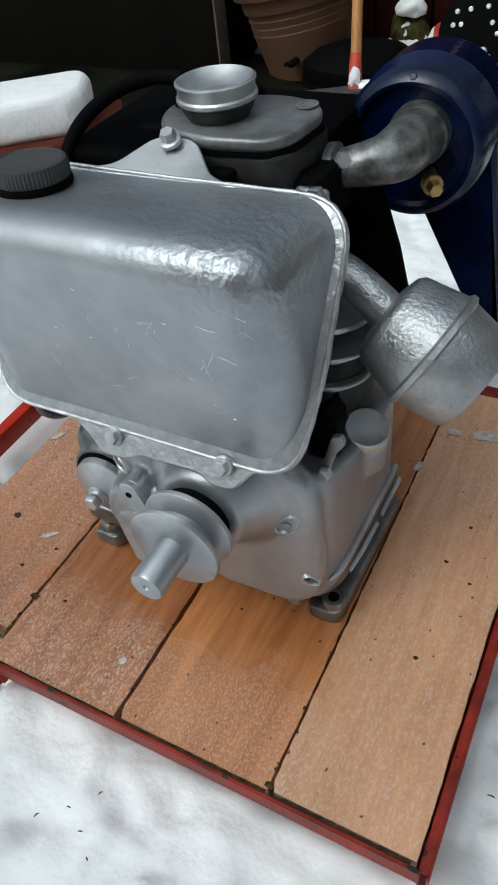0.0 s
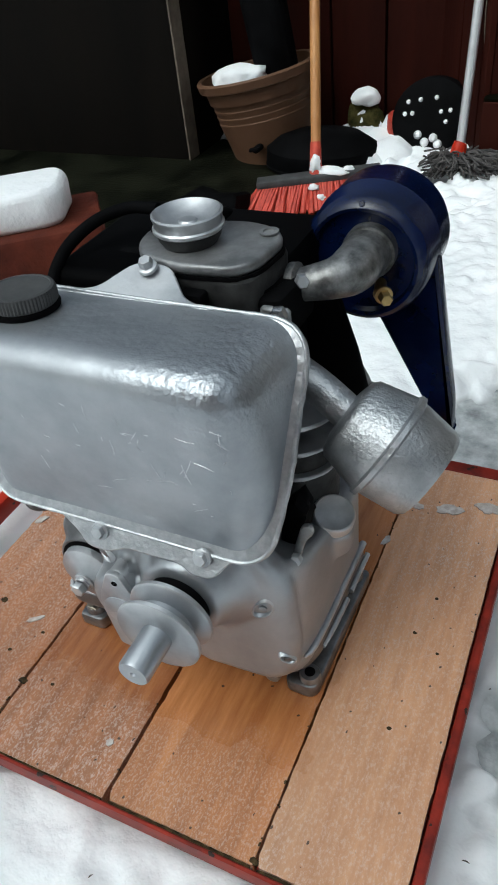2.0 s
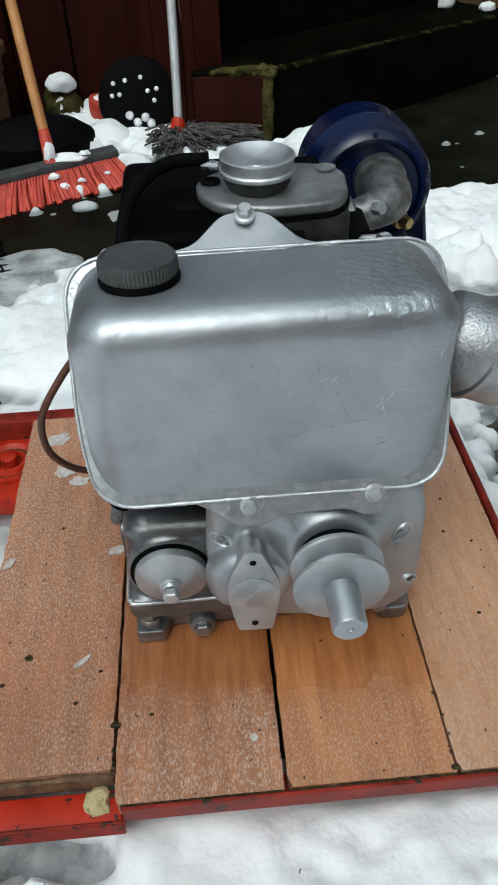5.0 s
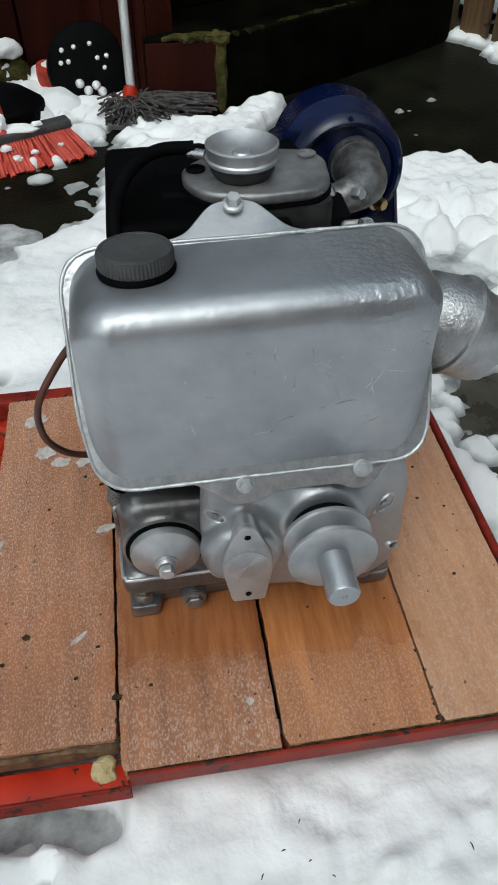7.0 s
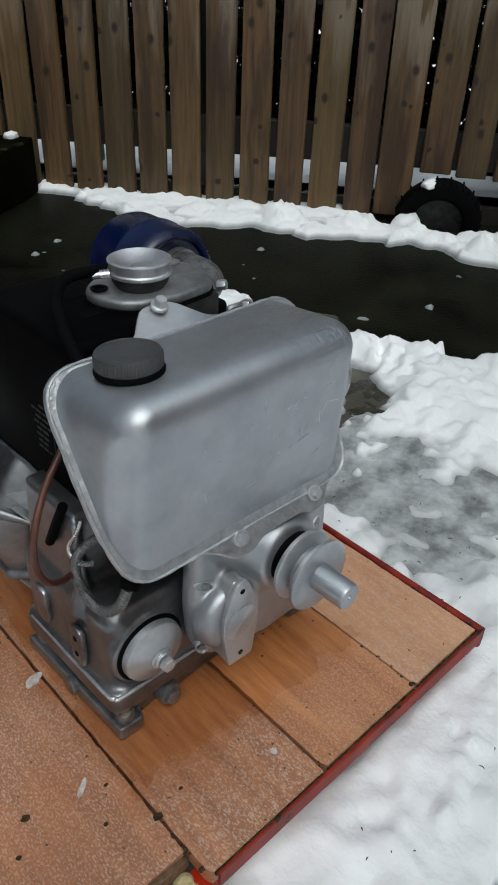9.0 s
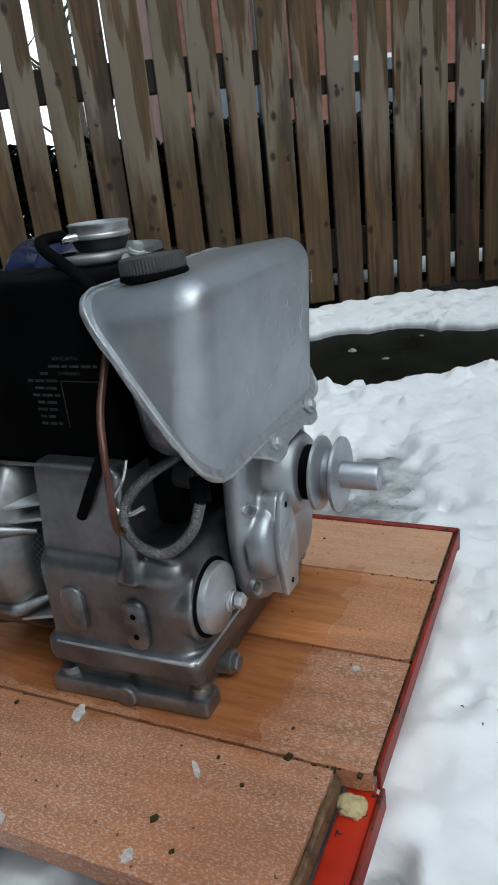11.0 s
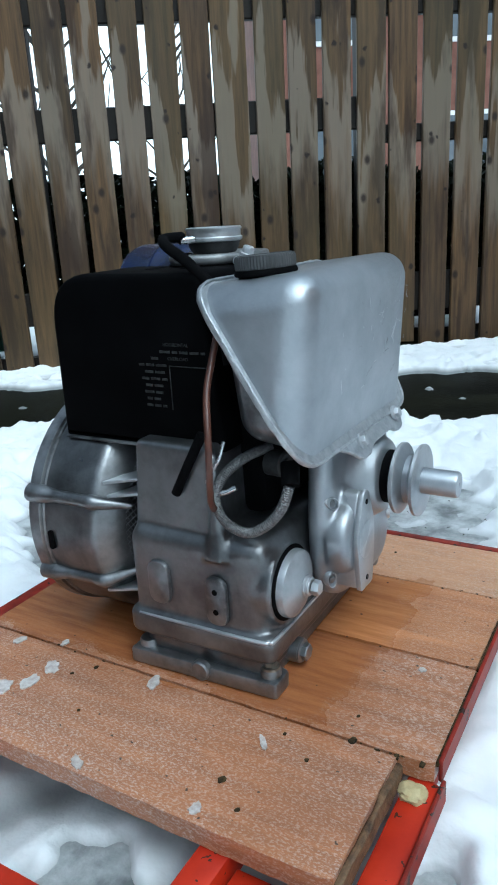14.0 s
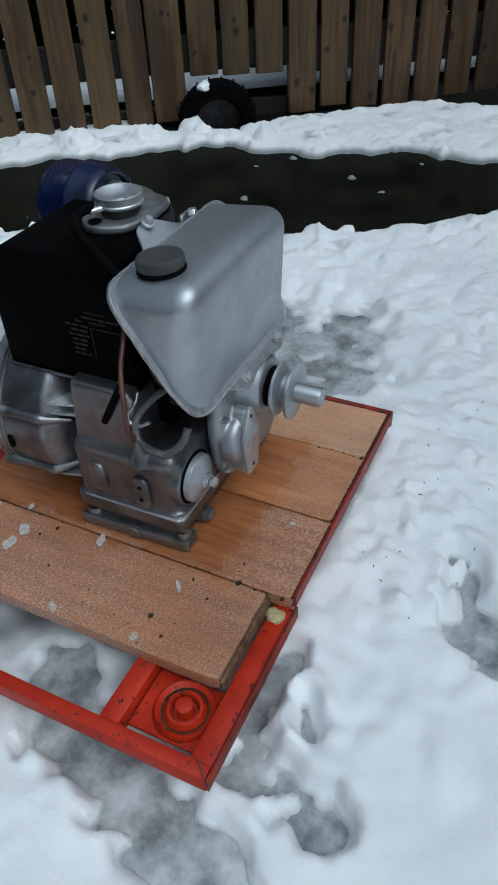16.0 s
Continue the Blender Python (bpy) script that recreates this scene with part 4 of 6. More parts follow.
def hedge():
    """Leaves and twigs of a clipped hedge behind the fence."""
    rng = random.Random(3)
    bm = bmesh.new()
    for _ in range(21000):
        s = rng.uniform(-2.0, 2.5)
        top = 0.58 + 0.06 * noise.noise(Vector((s * 3, 0, 0)))
        c = along(s, rng.uniform(0.16, 0.42), rng.uniform(0.10, top))
        r = rng.uniform(0.012, 0.028)
        a, b = Vector((rng.uniform(-1, 1), rng.uniform(-1, 1), rng.uniform(-1, 1))).normalized(), Vector((rng.uniform(-1, 1), rng.uniform(-1, 1), rng.uniform(-1, 1))).normalized()
        b = (b - a * a.dot(b)).normalized()
        bm.faces.new([bm.verts.new(c + a * r * 1.6), bm.verts.new(c + b * r * 0.7), bm.verts.new(c - a * r * 1.6), bm.verts.new(c - b * r * 0.7)])
    ob = tagged(part("hedge", bm, LEAF), "dark evergreen hedge close behind the fence", "hedge", kind="stuff")
    return ob


hedge()


def far_things():
    house = thing("house", along(-6.0, 11, GROUND), "distant red brick house with white window frames", "house")
    turn = Matrix(((FENCE_DIR.x, FENCE_OUT.x, 0, 0), (FENCE_DIR.y, FENCE_OUT.y, 0, 0), (0, 0, 1, 0), (0, 0, 0, 1)))
    m = Matrix.Translation(along(0, 11, GROUND)) @ turn
    part("wall", moved(rbox(-9, -1.2, 0, 6, 0, 5.2, 0.02, 1), m), BRICK, house)
    part("roof", moved(prism([(-0.4, 5.1), (6.4, 5.1), (3.0, 7.4)], -9.3, -0.9, "X", 0.02, 1), m), SNOW, house, "snow-covered roof")
    for x in (-7.6, -5.2, -2.8):
        for z in (0.9, 3.2):
            w = part("window", moved(rbox(x, x + 1.3, -0.05, 0.02, z, z + 1.2, 0.01, 1), m), WHITEPAINT, house, "white window frame")
            for q in (0.07, 0.69):
                part("pane", moved(rbox(x + q, x + q + 0.54, -0.058, -0.051, z + 0.08, z + 1.12, 0.002, 1), m), GLASSY, w)
    shed = thing("garden_gate", along(1.62, 0.5, GROUND), "green painted timber gate frame behind the fence", "gate")
    g = Matrix.Translation(along(0, 0.34, GROUND)) @ turn
    for x in (1.30, 1.52, 1.74):
        part("stile", moved(rbox(x, x + 0.07, 0, 0.03, 0.04, 0.70, 0.003, 1), g), GREENPAINT, shed)
    part("top_rail", moved(rbox(1.30, 1.81, -0.006, 0.036, 0.64, 0.70, 0.003, 1), g), GREENPAINT, shed)
    cover = thing("garden_bin", along(-0.2, 0.45, GROUND), "dark blue-black plastic storage box behind the fence", "storage box")
    part("body", moved(rbox(-0.55, 0.28, 0.62, 1.05, 0, 0.62, 0.02, 2), Matrix.Translation(along(0, 0, GROUND)) @ turn), BLACK, cover)
    part("lid", moved(rbox(-0.58, 0.31, 0.59, 1.08, 0.60, 0.66, 0.015, 2), Matrix.Translation(along(0, 0, GROUND)) @ turn), BLACK, cover)
    rng = random.Random(11)
    for s, out, tall in ((1.9, 5.0, 4.0), (0.7, 6.5, 4.6), (3.4, 7.5, 5.0)):
        tree = thing("bare_tree", along(s, out, GROUND), "bare leafless winter tree with thin twigs", "tree", "bare trees beyond the fence")
        base = along(s, out, GROUND)
        part("trunk", tube([base, base + Vector((0.05, 0.02, tall * 0.4)), base + Vector((0.0, 0.08, tall))], [0.10, 0.07, 0.015], 8, 4), BARK, tree)
        twigs = []
        for _ in range(46):
            h = rng.uniform(0.18, 0.95) * tall
            a = rng.uniform(0, 2 * math.pi)
            reach = (1.1 - h / tall) * rng.uniform(0.8, 1.6)
            p = base + Vector((0.03, 0.05, h))
            q = p + Vector((math.cos(a) * reach * 0.5, math.sin(a) * reach * 0.5, reach * 0.35))
            e = p + Vector((math.cos(a + 0.3) * reach, math.sin(a + 0.3) * reach, reach * 0.9))
            twigs.append(tube([p, q, e], [0.022, 0.012, 0.003], 5, 3))
        part("crown", joined(*twigs), BARK, tree)


far_things()
haze = moved(rbox(-90, 90, 0, 0.5, -1, 40, 0), Matrix.Translation(along(0, 60, 0)) @ Matrix(((FENCE_DIR.x, FENCE_OUT.x, 0, 0), (FENCE_DIR.y, FENCE_OUT.y, 0, 0), (0, 0, 1, 0), (0, 0, 0, 1))))
tagged(part("backdrop", haze, HAZE), "plain white overcast sky far beyond the fence", "sky", kind="structure")


def tyre():
    """A small tyre standing half buried against the fence, with snow lying on it."""
    at = along(0.43, -0.055, GROUND + 0.030)
    root = thing("tyre", along(0.43, -0.055, GROUND), "small black rubber tyre half buried in snow against the fence", "tyre")
    axis = FENCE_OUT * 0.95 + Vector((0, 0, 0.22))
    prof = [(0.080, -0.022), (0.092, -0.034), (0.118, -0.036), (0.133, -0.028), (0.139, -0.010), (0.139, 0.010), (0.133, 0.028), (0.118, 0.036), (0.092, 0.034), (0.080, 0.022)]
    casing = part("casing", lathe(prof, at, axis, 56, False), BLACK, root)
    lugs = []
    u, v, a = axes(axis)
    for k in range(40):
        t = 2 * math.pi * k / 40
        d = u * math.cos(t) + v * math.sin(t)
        lugs.append(tube([at + d * 0.137 + a * -0.026, at + d * 0.141 + a * (0.020 if k % 2 else -0.004)], 0.0032, 5, 1))
    part("tread", joined(*lugs), BLACK, casing, "worn tread blocks")
    # Added disc whose dark colour stands for the shaded inside of the tyre.
    part("rim", lathe([(0.081, -0.012), (0.060, -0.006), (0.030, -0.016), (0.010, -0.016)], at, axis, 40), DARKCAST, root, "dark disc added to fill the tyre's dark inside")
    tagged(part("snow_cap", joined(lump(along(0.46, -0.075, GROUND + 0.150), (0.055, 0.026, 0.016), 5), lump(along(0.53, -0.09, GROUND + 0.02), (0.06, 0.04, 0.035), 6)), SNOW), "patch of snow lying on the tyre", "snow", kind="stuff")


tyre()

# ---- trolley with its boards ----


def trolley():
    root = thing("trolley", (-0.04, 0.25, GROUND), "low red steel-framed trolley topped with wooden boards", "trolley")
    # outer frame: angle section with an upright lip at the front, ends and back
    part("front_rail", joined(rbox(-0.362, -0.133, -0.0085, 0.018, -0.044, -0.0195, 0.003, 2), rbox(-0.1335, 0.258, -0.0030, 0.018, -0.032, -0.0195, 0.003, 2)), RED, root)
    part("front_lip", rbox(-0.131, 0.2665, -0.0090, -0.0055, -0.020, 0.0010, 0.001, 1), DARKRED, root, "worn dark red upright lip")
    part("front_lip", rbox(-0.3660, -0.1315, -0.0125, -0.0090, -0.036, -0.0150, 0.001, 1), DARKRED, root, "worn dark red upright lip cut lower")
    part("back_rail", rbox(-0.362, 0.262, 0.500, 0.522, -0.044, -0.004, 0.002, 2), DARKRED, root, "worn dark red rail")
    part("side_rail", joined(rbox(0.2580, 0.2665, -0.0090, 0.522, -0.028, 0.002, 0.002, 1), rbox(0.232, 0.2575, 0.019, 0.499, -0.044, -0.0195, 0.002, 1)), DARKRED, root, "worn dark red rail")
    part("side_rail", rbox(-0.3655, -0.3485, -0.0085, 0.522, -0.044, -0.0165, 0.003, 2), RED, root, "bright red rail")
    for y in (0.106, 0.372):
        part("crossbar", rbox(-0.3488, 0.236, y, y + 0.026, -0.046, -0.019, 0.003, 2), RED, root)
    for cx in (-0.300, 0.20):
        for cy in (0.052, 0.450):
            plate = part("corner_plate", rbox(cx - 0.038, cx + 0.038, cy - 0.044, cy + 0.052, -0.038, -0.034, 0.001, 1), RED, root)
            part("swivel_cup", lathe([(0.036, -0.034), (0.036, -0.029), (0.033, -0.025), (0.028, -0.030), (0.0245, -0.0325), (0.0205, -0.026), (0.0170, -0.0255), (0.0140, -0.0335), (0.0108, -0.0335), (0.0098, -0.019), (0.007, -0.0175)], (cx, cy, 0), seg=36), RED, plate, "red pressed cup with rings")
            for ring_r, ring_z in ((0.0265, -0.0312), (0.0155, -0.0322)):
                part("grime_ring", lathe([(ring_r - 0.0016, ring_z), (ring_r - 0.0008, ring_z + 0.0012), (ring_r + 0.0010, ring_z + 0.0012), (ring_r + 0.0018, ring_z)], (cx, cy, 0), seg=32, closed=False), GRIME, plate, "dark grime in the cup's groove")
            fork = part("fork", joined(rbox(cx - 0.014, cx - 0.011, cy - 0.012, cy + 0.012, -0.086, -0.036, 0.001, 1), rbox(cx + 0.011, cx + 0.014, cy - 0.012, cy + 0.012, -0.086, -0.036, 0.001, 1)), RUSTY, plate)
            part("wheel", lathe([(0.018, -0.009), (0.021, -0.006), (0.021, 0.006), (0.018, 0.009)], (cx, cy, GROUND + 0.0215), (1, 0, 0), 24), BLACK, plate)
    part("corner_seam", joined(tube([(-0.3655, -0.0088, -0.0160), (-0.3485, 0.0085, -0.0160)], 0.0009, 6, 1), tube([(-0.3655, -0.0121, -0.0165), (-0.3655, -0.0121, -0.035)], 0.0009, 6, 1)), RUSTY, root, "grimy weld seam at the corner")
    # foam packed into the notch
    part("foam_wad", roughened(divided(rbox(-0.164, -0.143, -0.002, 0.018, -0.024, -0.013, 0.003, 1), 4), 0.0035, 160), FOAM, root, "torn yellow foam wad")
    rng = random.Random(5)

    def plank(x0, x1, y0, y1, mat, label, thick=0.018):
        """A board with slightly ragged long edges."""
        n = 60
        left = [(x0 + 0.0007 * noise.noise(Vector((x0 * 50, k * 0.55, 1))) + 0.0005 * rng.uniform(-1, 1), y0 + (y1 - y0) * k / n) for k in range(n + 1)]
        right = [(x1 + 0.0007 * noise.noise(Vector((x1 * 50, k * 0.55, 2))) + 0.0005 * rng.uniform(-1, 1), y0 + (y1 - y0) * k / n) for k in range(n + 1)]
        out = left[::-1] + right
        out[n] = (out[n][0] + 0.003, out[n][1])
        bm = prism(out, -thick, 0.0, "Z")
        return part("plank", bm, mat, root, label)

    # Added dark sheet that gives the gaps between boards their shade.
    part("gap_sheet", rbox(-0.262, 0.252, 0.03, 0.492, -0.0192, -0.0184, 0), DARKPANEL, root, "dark sheet added under the boards to blacken the gaps")
    plank(-0.270, -0.1404, 0.0255, 0.496, PLANK_FROSTED, "frost-speckled brown wooden board cut short")
    plank(-0.1373, -0.0002, -0.0035, 0.498, PLANK_FROSTED, "frost-speckled brown wooden board")
    plank(0.0038, 0.1406, -0.0025, 0.498, PLANK_MID, "warm orange-brown wooden board")
    plank(0.1430, 0.2555, -0.0020, 0.497, PLANK_PALE, "pale wooden board")
    part("board_edge", roughened(divided(rbox(-0.268, -0.140, 0.0195, 0.0255, -0.020, -0.004, 0.002, 1), 6), 0.003, 90), EDGE, root, "ragged broken edge of the short board")
    # grime packed along the front ends of the boards, darkened to draw their shadow gap too, and grit in the joints
    grime = []
    for x0, x1, seed in ((-0.132, -0.002, 1), (0.006, 0.139, 2), (0.145, 0.252, 3)):
        line = []
        for k in range(40):
            x = x0 + (x1 - x0) * k / 39
            n = noise.noise(Vector((x * 70, seed * 3.3, 0)))
            line.append((x, -0.0044 + 0.0005 * n, -0.0030 + 0.0008 * n))
        grime.append(roughened(tube(line, [0.0024 + 0.0007 * noise.noise(Vector((k * 0.6, seed, 1))) for k in range(40)], 6, 0), 0.0005, 400))
    for k in range(26):
        y = rng.choice((rng.uniform(0.0, 0.13), rng.uniform(0.32, 0.49)))
        x = rng.choice((-0.1389, 0.0018, 0.1418)) + rng.uniform(-0.002, 0.002)
        r = rng.uniform(0.0006, 0.0014)
        grime.append(lump((x, y, 0.0002), (r, r * rng.uniform(1, 2.4), r * 0.5), k, detail=1))
    for x, y, r in ((0.141, 0.001, 0.0040), (-0.139, 0.005, 0.003), (-0.1395, 0.026, 0.003)):
        grime.append(roughened(lump((x, y, -0.001), (r, r * 0.7, r * 0.5), int(x * 900) % 13), 0.0008, 300))
    for x, y, r in ((-0.224, 0.138, 0.0042), (-0.139, 0.064, 0.0048), (-0.245, 0.112, 0.0026), (-0.176, 0.088, 0.0024), (-0.156, 0.118, 0.0022), (-0.108, 0.071, 0.0020), (-0.170, 0.345, 0.0022), (-0.152, 0.330, 0.0030), (-0.210, 0.300, 0.0020), (0.207, 0.146, 0.0024), (0.202, 0.252, 0.0022), (0.212, 0.300, 0.0020), (0.228, 0.236, 0.0018)):
        grime.append(roughened(lump((x, y, 0.0002), (r, r * 0.8, r * 0.32), int(abs(x) * 1900) % 17, detail=2), r * 0.25, 300))
    tagged(part("packed_grime", joined(*grime), GRIME, root), label="dark dirt packed along board ends and joints, with the front shadow line", kind="stuff")
    return root


trolley()


def ice_patch(x, y, a, b, turn, seed):
    """A thin flat flake of slush with an uneven outline."""
    rng = random.Random(seed)
    out = []
    for k in range(18):
        t = 2 * math.pi * k / 18
        r = rng.uniform(0.7, 1.1)
        out.append((a * r * math.cos(t), b * r * math.sin(t)))
    bm = prism(out, 0.0003, 0.0016, "Z")
    ob = part("ice_patch", moved(bm, Matrix.Translation((x, y, 0)) @ Matrix.Rotation(radians(turn), 4, "Z")), SLUSH)
    tagged(ob, "thin melting flake of ice on the wooden boards", "ice", "ice flakes on the boards")


for k, (x, y, a, b, turn) in enumerate(((-0.148, 0.262, 0.011, 0.006, 20), (-0.172, 0.370, 0.012, 0.008, 40), (-0.200, 0.373, 0.012, 0.008, 10), (-0.218, 0.393, 0.013, 0.012, 0), (-0.150, 0.438, 0.008, 0.006, 0), (-0.133, 0.389, 0.006, 0.004, 0),
                                     (-0.174, 0.129, 0.010, 0.003, 40), (-0.262, 0.254, 0.010, 0.005, 60), (-0.258, 0.140, 0.007, 0.005, 0), (-0.021, 0.041, 0.004, 0.004, 0), (0.196, 0.430, 0.018, 0.008, 10), (0.236, 0.446, 0.016, 0.009, 0), (0.160, 0.424, 0.008, 0.006, 0), (0.141, 0.360, 0.009, 0.004, 70), (-0.233, 0.452, 0.016, 0.012, 20))):
    ice_patch(x, y, a, b, turn, k)

# ---- engine ----
AX, AZ = 0.049, 0.164  # crankshaft


def engine():
    root = thing("engine", (0.0, 0.23, 0.0), "small old silver-painted petrol engine standing on wooden boards", "engine")
    # crankcase
    feet = prism(rounded([(-0.1215, 0.1435), (-0.0945, 0.1430), (-0.0900, 0.1600), (0.1050, 0.1620), (0.1080, 0.1480), (0.1380, 0.1470), (0.1420, 0.300), (-0.1280, 0.304)], [0.004, 0.006, 0.004, 0.004, 0.008, 0.012, 0.006, 0.004]), 0.0005, 0.017, "Z", 0.003, 2)
    base = part("mounting_base", feet, CAST, root)
    for x, y in ((-0.108, 0.156), (0.128, 0.160), (0.128, 0.286), (-0.113, 0.290)):
        part("foot_boss", lathe([(0.010, 0.001), (0.010, 0.022), (0.009, 0.024)], (x, y, 0), seg=20), CAST, base)
    part("stud_nut", joined(lathe([(0.0088, 0.0235), (0.0088, 0.0250), (0.0078, 0.0258)], (-0.108, 0.156, 0), seg=24), hexbolt((-0.108, 0.156, 0.0250), (0, 0, 1), 0.0064, 0.006), lathe([(0.0032, 0.030), (0.0036, 0.0315), (0.0032, 0.033), (0.0036, 0.0345), (0.0030, 0.036)], (-0.108, 0.156, 0), seg=12)), STEEL, base, "rusty stud and nut")
    part("bolt_hole", lathe([(0.0050, 0.0242), (0.0050, 0.0246)], (0.128, 0.160, 0), seg=18), BLACK, base, "dark open bolt hole")
    body = prism(rounded([(-0.1195, 0.150), (-0.02, 0.148), (0.09, 0.140), (0.126, 0.168), (0.130, 0.290), (-0.1225, 0.297)], [0.022, 0.01, 0.03, 0.02, 0.02, 0.012]), 0.030, 0.152, "Z", 0.020, 5)
    neck_piece = prism(rounded([(-0.114, 0.156), (0.122, 0.158), (0.128, 0.290), (-0.116, 0.294)], 0.012), 0.015, 0.040, "Z")
    sump = prism(rounded([(-0.1255, 0.143), (0.126, 0.146), (0.136, 0.170), (0.138, 0.300), (-0.1285, 0.303)], 0.014), 0.036, 0.062, "Z", 0.006, 3)
    column = prism(rounded([(0.199, 0.070), (0.296, 0.070), (0.294, 0.140), (0.284, 0.230), (0.203, 0.230)], 0.004), -0.1135, -0.030, "X", 0.005, 2)
    rib = tube([(-0.110, 0.198, 0.130), (-0.112, 0.199, 0.155), (-0.1125, 0.200, 0.19), (-0.111, 0.201, 0.225)], [0.018, 0.008, 0.005, 0.004], 12)
    filter_seat = lathe([(0.0390, -0.03), (0.0390, 0.010), (0.0372, 0.0125), (0.0335, 0.0115)], (-0.0810, 0.1585, 0.1000), (0, -1, 0), 40)
    case = casting("crankcase", [body, neck_piece, sump, column, rib, filter_seat], CAST, root, rounds=7)
    # Added pale bead; it paints the highlight along the worn sump edge.
    part("sump_bead", tube([(0.090, 0.1470, 0.0590), (0.0, 0.1460, 0.0590), (-0.108, 0.1455, 0.0590), (-0.1205, 0.1490, 0.0590), (-0.1240, 0.160, 0.0590), (-0.1255, 0.230, 0.0590), (-0.1262, 0.288, 0.0590)], [0.0014, 0.0018, 0.0020, 0.0024, 0.0020, 0.0017, 0.0012], 10, 6), COVER, case, "pale bead drawing the highlight along the worn sump edge")
    part("side_pad", prism(rounded([(-0.012, -0.022), (0.012, -0.022), (0.012, 0.022), (-0.012, 0.022)], 0.0115), -0.124, -0.118, "X", 0.002, 2), CAST, case).location = (-0.1235, 0.262, 0.096)
    pad = part("side_pad", prism(rounded([(-0.011, -0.024), (0.011, -0.024), (0.011, 0.024), (-0.011, 0.024)], 0.0105), -0.124, -0.118, "X", 0.002, 2), CAST, case)
    pad.location = (-0.1235, 0.199, 0.090)
    for z in (0.100, 0.080):
        part("screw_hole", lathe([(0.0028, 0), (0.0028, 0.0008), (0.0016, 0.0008)], (-0.1263, 0.199, z), (-1, 0, 0), 14), BLACK, case, "dark threaded hole")
    # column that carries the cylinder; the hollow beside it is a block coloured black for its shade
    part("cylinder_block", rbox(-0.060, 0.098, 0.178, 0.300, 0.150, 0.262, 0.010, 2), BLACK, root, "cylinder block coloured black for the dark hollow")
    # right flank towards the oil filler
    flank = divided(prism(rounded([(0.040, 0.1232), (0.100, 0.1260), (0.130, 0.142), (0.1345, 0.172), (0.136, 0.292), (0.040, 0.292)], [0.004, 0.034, 0.022, 0.03, 0.016, 0.004], 6), 0.044, 0.196, "Z", 0.009, 4), 1)
    for v in flank.verts:
        if v.co.z > 0.12:
            v.co.z -= 0.017 * step(0.130, 0.175, v.co.y) + 0.021 * step(0.175, 0.225, v.co.y)
    plug = part("oil_filler_plug", lathe([(0.0185, -0.006), (0.0188, 0.0060), (0.0180, 0.0082), (0.0166, 0.0090), (0.0160, 0.0086), (0.001, 0.0088)], (0.1305, 0.2265, 0.1625), (0.24, -0.26, 1), 40), CUPMETAL, root, "bright round oil filler plug")
    swell = lathe([(0.020, -0.03), (0.019, -0.004), (0.0175, 0.0)], (0.1305, 0.227, 0.158), (0.14, -0.10, 1), 32)
    part("flank_rib", joined(tube([(0.1310, 0.146, 0.068), (0.1345, 0.160, 0.067), (0.1355, 0.200, 0.066), (0.1365, 0.292, 0.065)], [0.0012, 0.0030, 0.0034, 0.0034], 10), tube([(0.1360, 0.176, 0.046), (0.1375, 0.200, 0.045), (0.1385, 0.236, 0.044)], [0.0022, 0.0030, 0.0030], 8), tube([(0.1385, 0.246, 0.044), (0.1390, 0.298, 0.043)], 0.0030, 8)), COVER, root)
    boot = divided(prism(rounded([(0.104, 0.172), (0.121, 0.170), (0.129, 0.200), (0.131, 0.222), (0.122, 0.232), (0.108, 0.212)], 0.006), 0.172, 0.192, "Y", 0.004, 2), 1)
    part("breather_cover", roughened(boot, 0.003, 120), BLACK, root, "black rubber breather boot")
    lever = part("throttle_lever", prism(rounded([(0.1215, 0.184), (0.1285, 0.182), (0.1340, 0.203), (0.1410, 0.213), (0.1385, 0.221), (0.1310, 0.218), (0.1275, 0.205)], 0.003), 0.1575, 0.1625, "Y", 0.0012, 2), HEADCAST, root, "cast governor lever")
    part("lever_nut", hexbolt((0.1265, 0.1575, 0.184), (0.1, -1, 0.2), 0.0052, 0.007, False), COVER, lever)
    # gear cover
    outline = rounded([(-0.046, 0.092), (-0.031, 0.066), (-0.008, 0.054), (0.040, 0.046), (0.106, 0.044), (0.127, 0.060), (0.1335, 0.098), (0.1310, 0.132), (0.1300, 0.170), (0.123, 0.195), (0.107, 0.211), (0.098, 0.226), (-0.040, 0.226), (-0.046, 0.190), (-0.0495, 0.137)], 0.010, 4)
    gear_boss = lathe([(0.0365, 0.0), (0.0362, 0.008), (0.0345, 0.0145), (0.0300, 0.0195), (0.018, 0.0205)], (-0.0150, 0.1245, 0.1235), (0, -1, 0), 36)
    shaft_boss = lathe([(0.059, -0.002), (0.054, 0.0014), (0.047, 0.0070), (0.0405, 0.0145), (0.0355, 0.0225), (0.0320, 0.0240), (0.026, 0.0240)], (AX, 0.1240, AZ), (0, -1, 0), 40)
    strut = tube([(-0.0130, 0.128, 0.1610), (-0.0130, 0.1000, 0.1605)], [0.0098, 0.0088], 16, 3)
    face = divided(prism(outline, 0.1235, 0.146, "Y", 0.010, 5), 1)
    for v in face.verts:
        v.co.y += 0.05 * max(0.0, v.co.x - 0.07)
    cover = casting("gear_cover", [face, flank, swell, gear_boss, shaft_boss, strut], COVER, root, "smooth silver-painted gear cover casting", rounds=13)
